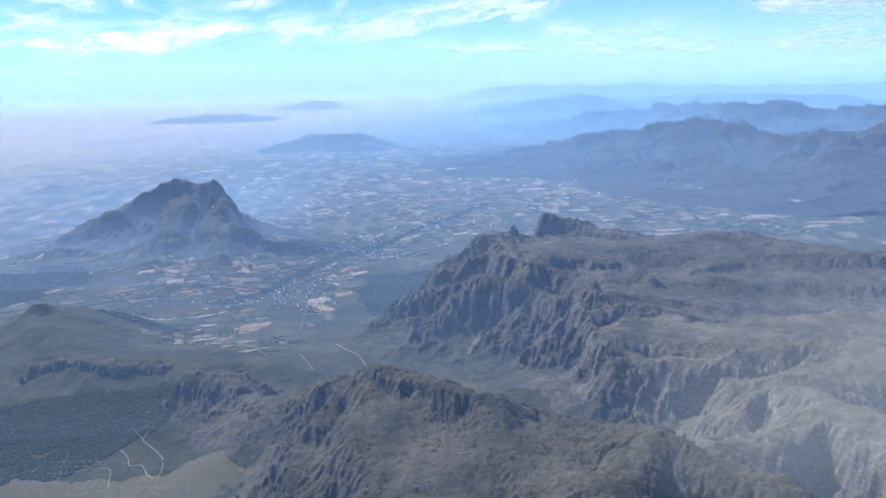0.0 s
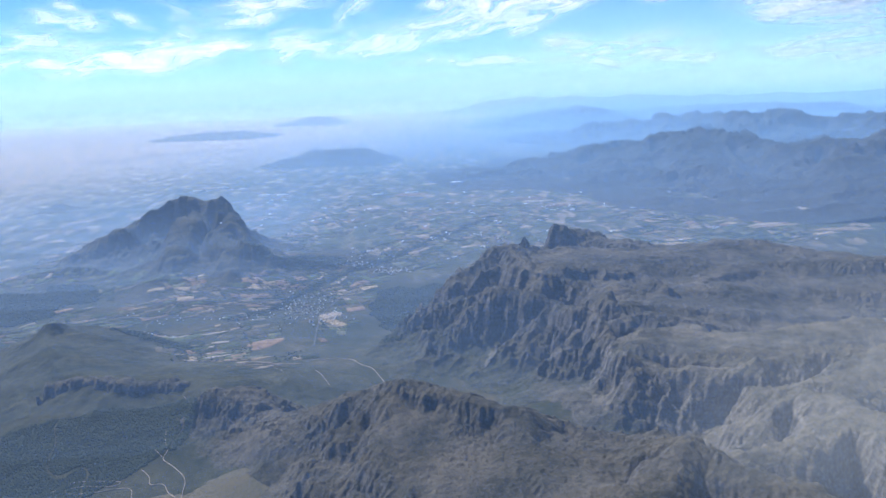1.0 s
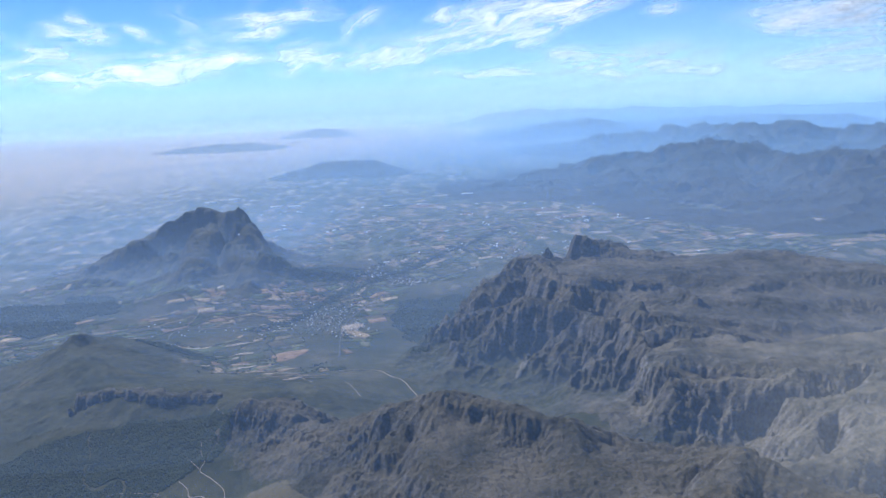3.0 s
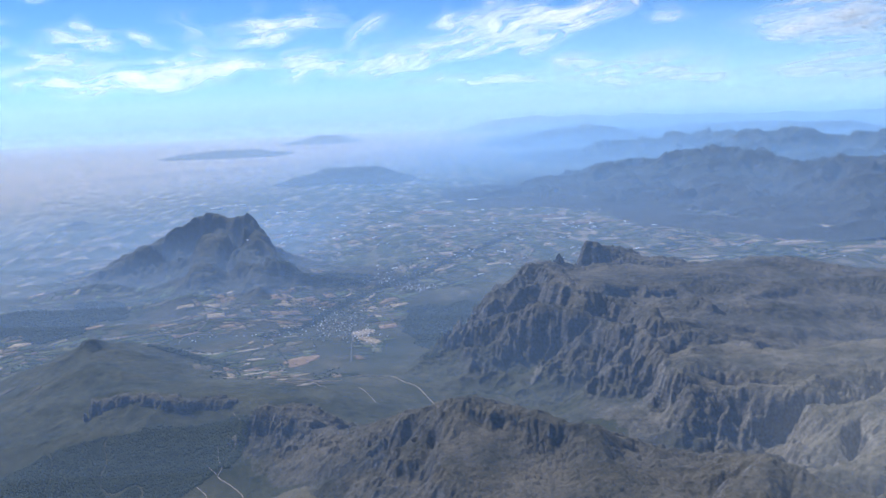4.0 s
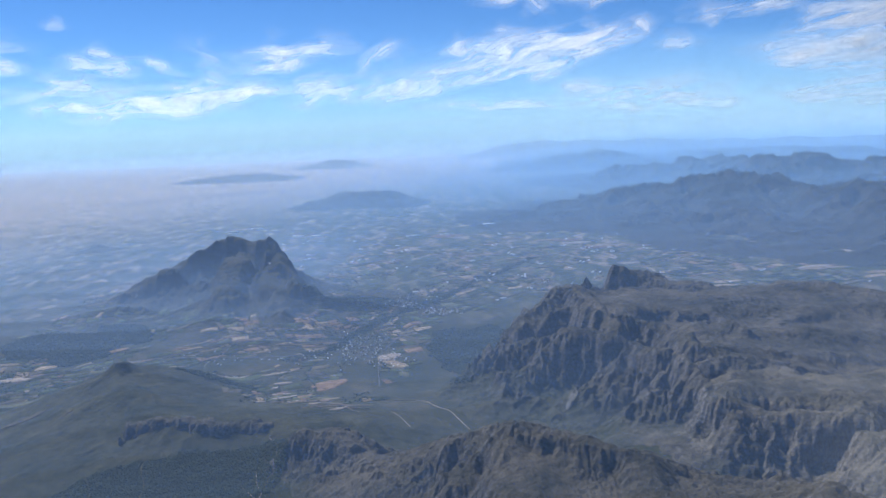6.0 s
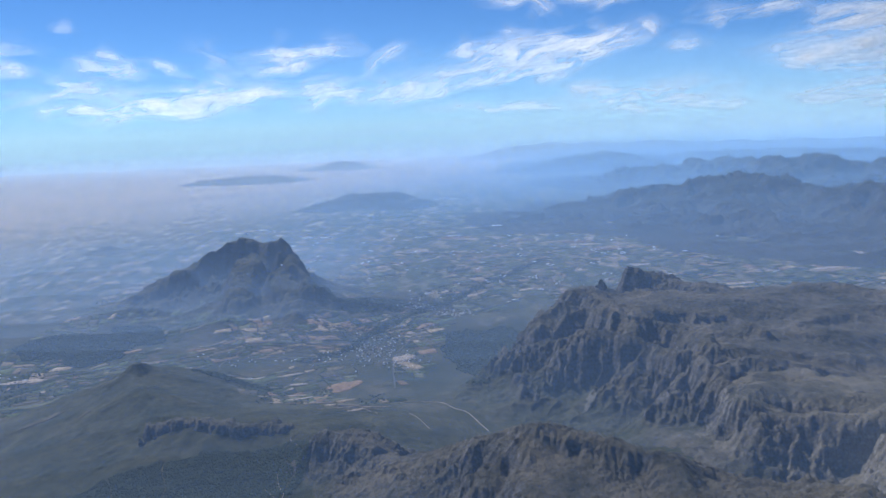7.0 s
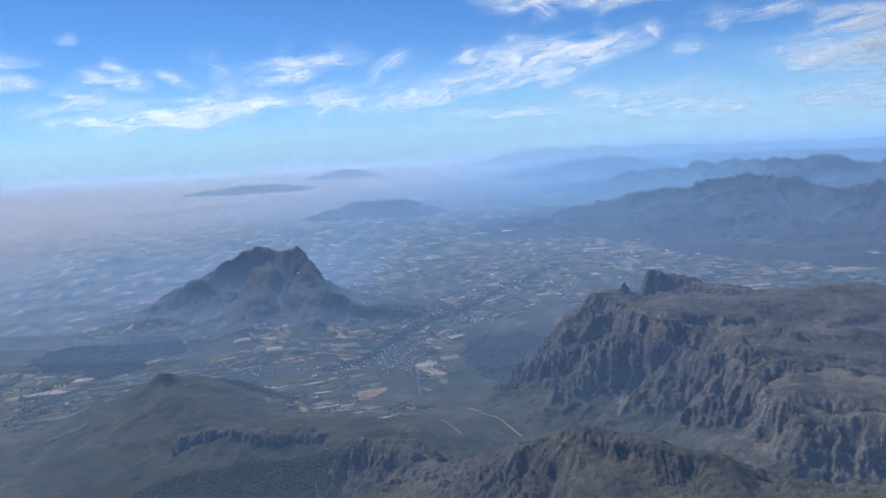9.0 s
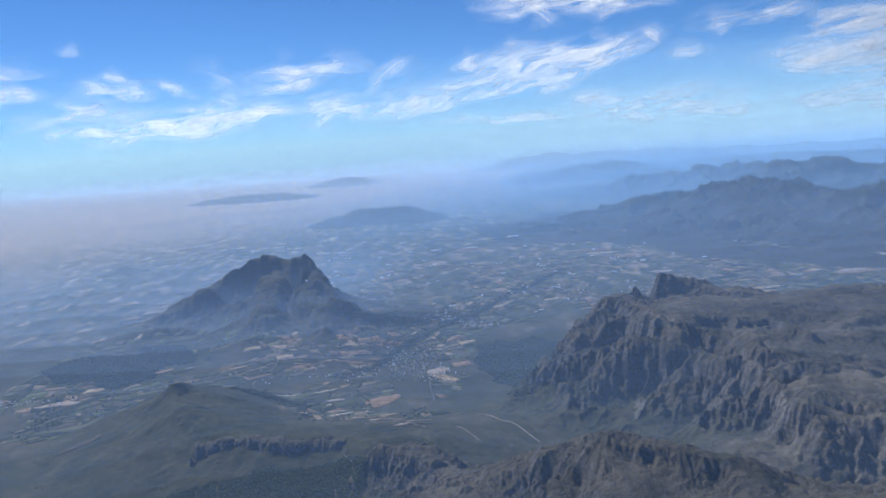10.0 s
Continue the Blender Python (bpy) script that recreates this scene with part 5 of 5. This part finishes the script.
for cx, cy, sx, sy, count, turn in TOWNS:
    made = 0
    for _ in range(2000):
        if made == count:
            break
        x, y = rng.normal(cx, sx * 0.55), rng.normal(cy, sy * 0.55)
        c, s = math.cos(radians(turn)), math.sin(radians(turn))
        gx_, gy_ = round((x * c + y * s) / 3.0) * 3.0, round((-x * s + y * c) / 3.6) * 3.6   # along streets
        x, y = gx_ * c - gy_ * s + rng.normal(0, 0.3), gx_ * s + gy_ * c + rng.normal(0, 0.3)
        if all((x - a) ** 2 + (y - b) ** 2 > 5.5 for a, b, _ in spots):
            spots.append((x, y, turn + 90 * int(rng.integers(0, 2)) + rng.normal(0, 6)))
            made += 1
for k, (x, y, turn) in enumerate(spots):
    kind = HOUSES[int(rng.choice(3, p=(0.5, 0.28, 0.22)))]
    tagged(kind, group="village houses")
    if k < 3:
        HOUSES[k].matrix_basis = settle(x, y, turn)
        tagged(HOUSES[k], group="village houses")
    else:
        copy_thing(kind, settle(x, y, turn))
tx, ty = [], []
for x, y, _ in spots:
    for _ in range(3):
        tx.append(x + rng.normal(0, 2.6))
        ty.append(y + rng.normal(0, 2.6))
woods("garden_trees", tx, ty, 0.35, 0.8, "garden trees among village houses", 7)

SHED = building("farm_shed", 5.0, 2.4, 0.8, 0.4, WHITEWASH, TIN, "large farm shed with a bright pale roof", "shed")
BARN = building("packing_shed", 9.0, 3.4, 1.0, 0.5, WHITEWASH, TIN, "long packing shed with a bright white roof", "shed")
SPOTS = [(-21, 905, 20, 0), (-15, 909, 20, 0), (-86, 855, 40, 0), (42, 1160, 10, 1), (395, 1025, 30, 0), (402, 1030, 30, 0), (202, 1040, 80, 0), (-322, 632, 0, 0), (-366, 652, 10, 0), (57, 998, 30, 0),
         (321, 960, 0, 0), (506, 935, 15, 0), (-166, 986, 70, 0), (-138, 966, 20, 1), (316, 1205, 0, 1), (-199, 1348, 0, 1), (-451, 1416, 8, 1), (210, 1246, 5, 1), (129, 1285, 0, 1), (452, 1213, 0, 0)] + [
         (-102, 1255, 20, 0), (-60, 1120, 50, 0), (110, 1090, 10, 0), (-240, 1080, 30, 0), (-545, 655, 15, 0), (-607, 652, 40, 0), (-612, 660, 40, 0), (-340, 930, 0, 0), (-176, 1300, 0, 1), (20, 1240, 30, 0)]
for k, (x, y, turn, big) in enumerate(SPOTS[2:]):
    copy_thing(BARN if big else SHED, settle(x, y, turn))
SHED.matrix_basis, BARN.matrix_basis = settle(-21, 905, 20), settle(-12, 914, 20)
scattered = 0
while scattered < 110:
    x, y = float(rng.uniform(-420, 520)), float(rng.uniform(930, 1480))
    if float(top_of(np.array([x]), np.array([y]))[1][0]) < 1 and x < 0.42 * y + 40 and float(fbm(np.array([x]), np.array([y]), 120, 2, 91)[0]) > -0.1:
        big = rng.random() < 0.22
        for k in range(int(rng.integers(1, 4))):
            copy_thing(BARN if big and k == 0 else SHED, settle(x + 8 * k * float(rng.uniform(-1, 1)), y + 6 * k, float(rng.uniform(0, 90))))
            scattered += 1
FAR = building("warehouse", 26.0, 9.0, 1.8, 0.8, WHITEWASH, TIN, "very long far warehouse with a white roof", "warehouse")
for x, y, turn in [(-571, 1622, 0), (-397, 1506, 0), (-441, 1513, 0), (-102, 1461, 0), (-176, 1458, 10), (-2, 1586, 0)]:
    copy_thing(FAR, settle(x, y, turn))
FAR.matrix_basis = settle(-612, 1571, 0)


# ---- the pinnacle on the great massif ----
def pinnacle(x, y, wide, tall):
    bm = bmesh.new()
    bmesh.ops.create_icosphere(bm, subdivisions=4, radius=1.0)
    for v in bm.verts:
        h = max(0.0, (v.co.z + 1) / 2)
        k = (1 - 0.9 * h) * wide
        n = noise.fractal(v.co * 2.4, 0.7, 2.1, 5)
        v.co = Vector((v.co.x * k * (1 + 0.5 * n), v.co.y * k * (1 + 0.5 * n), (h * 1.25 - 0.25) * tall * (1 + 0.15 * n)))
    me = bpy.data.meshes.new("rock_pinnacle")
    bm.to_mesh(me)
    bm.free()
    me.materials.append(ROCK)
    ob = new("rock_pinnacle", me)
    ob.matrix_basis = settle(x, y, 20)
    return tagged(ob, "steep dark rock pinnacle on the crest of the massif", "rock")


pinnacle(64, 697, 7.5, 11)
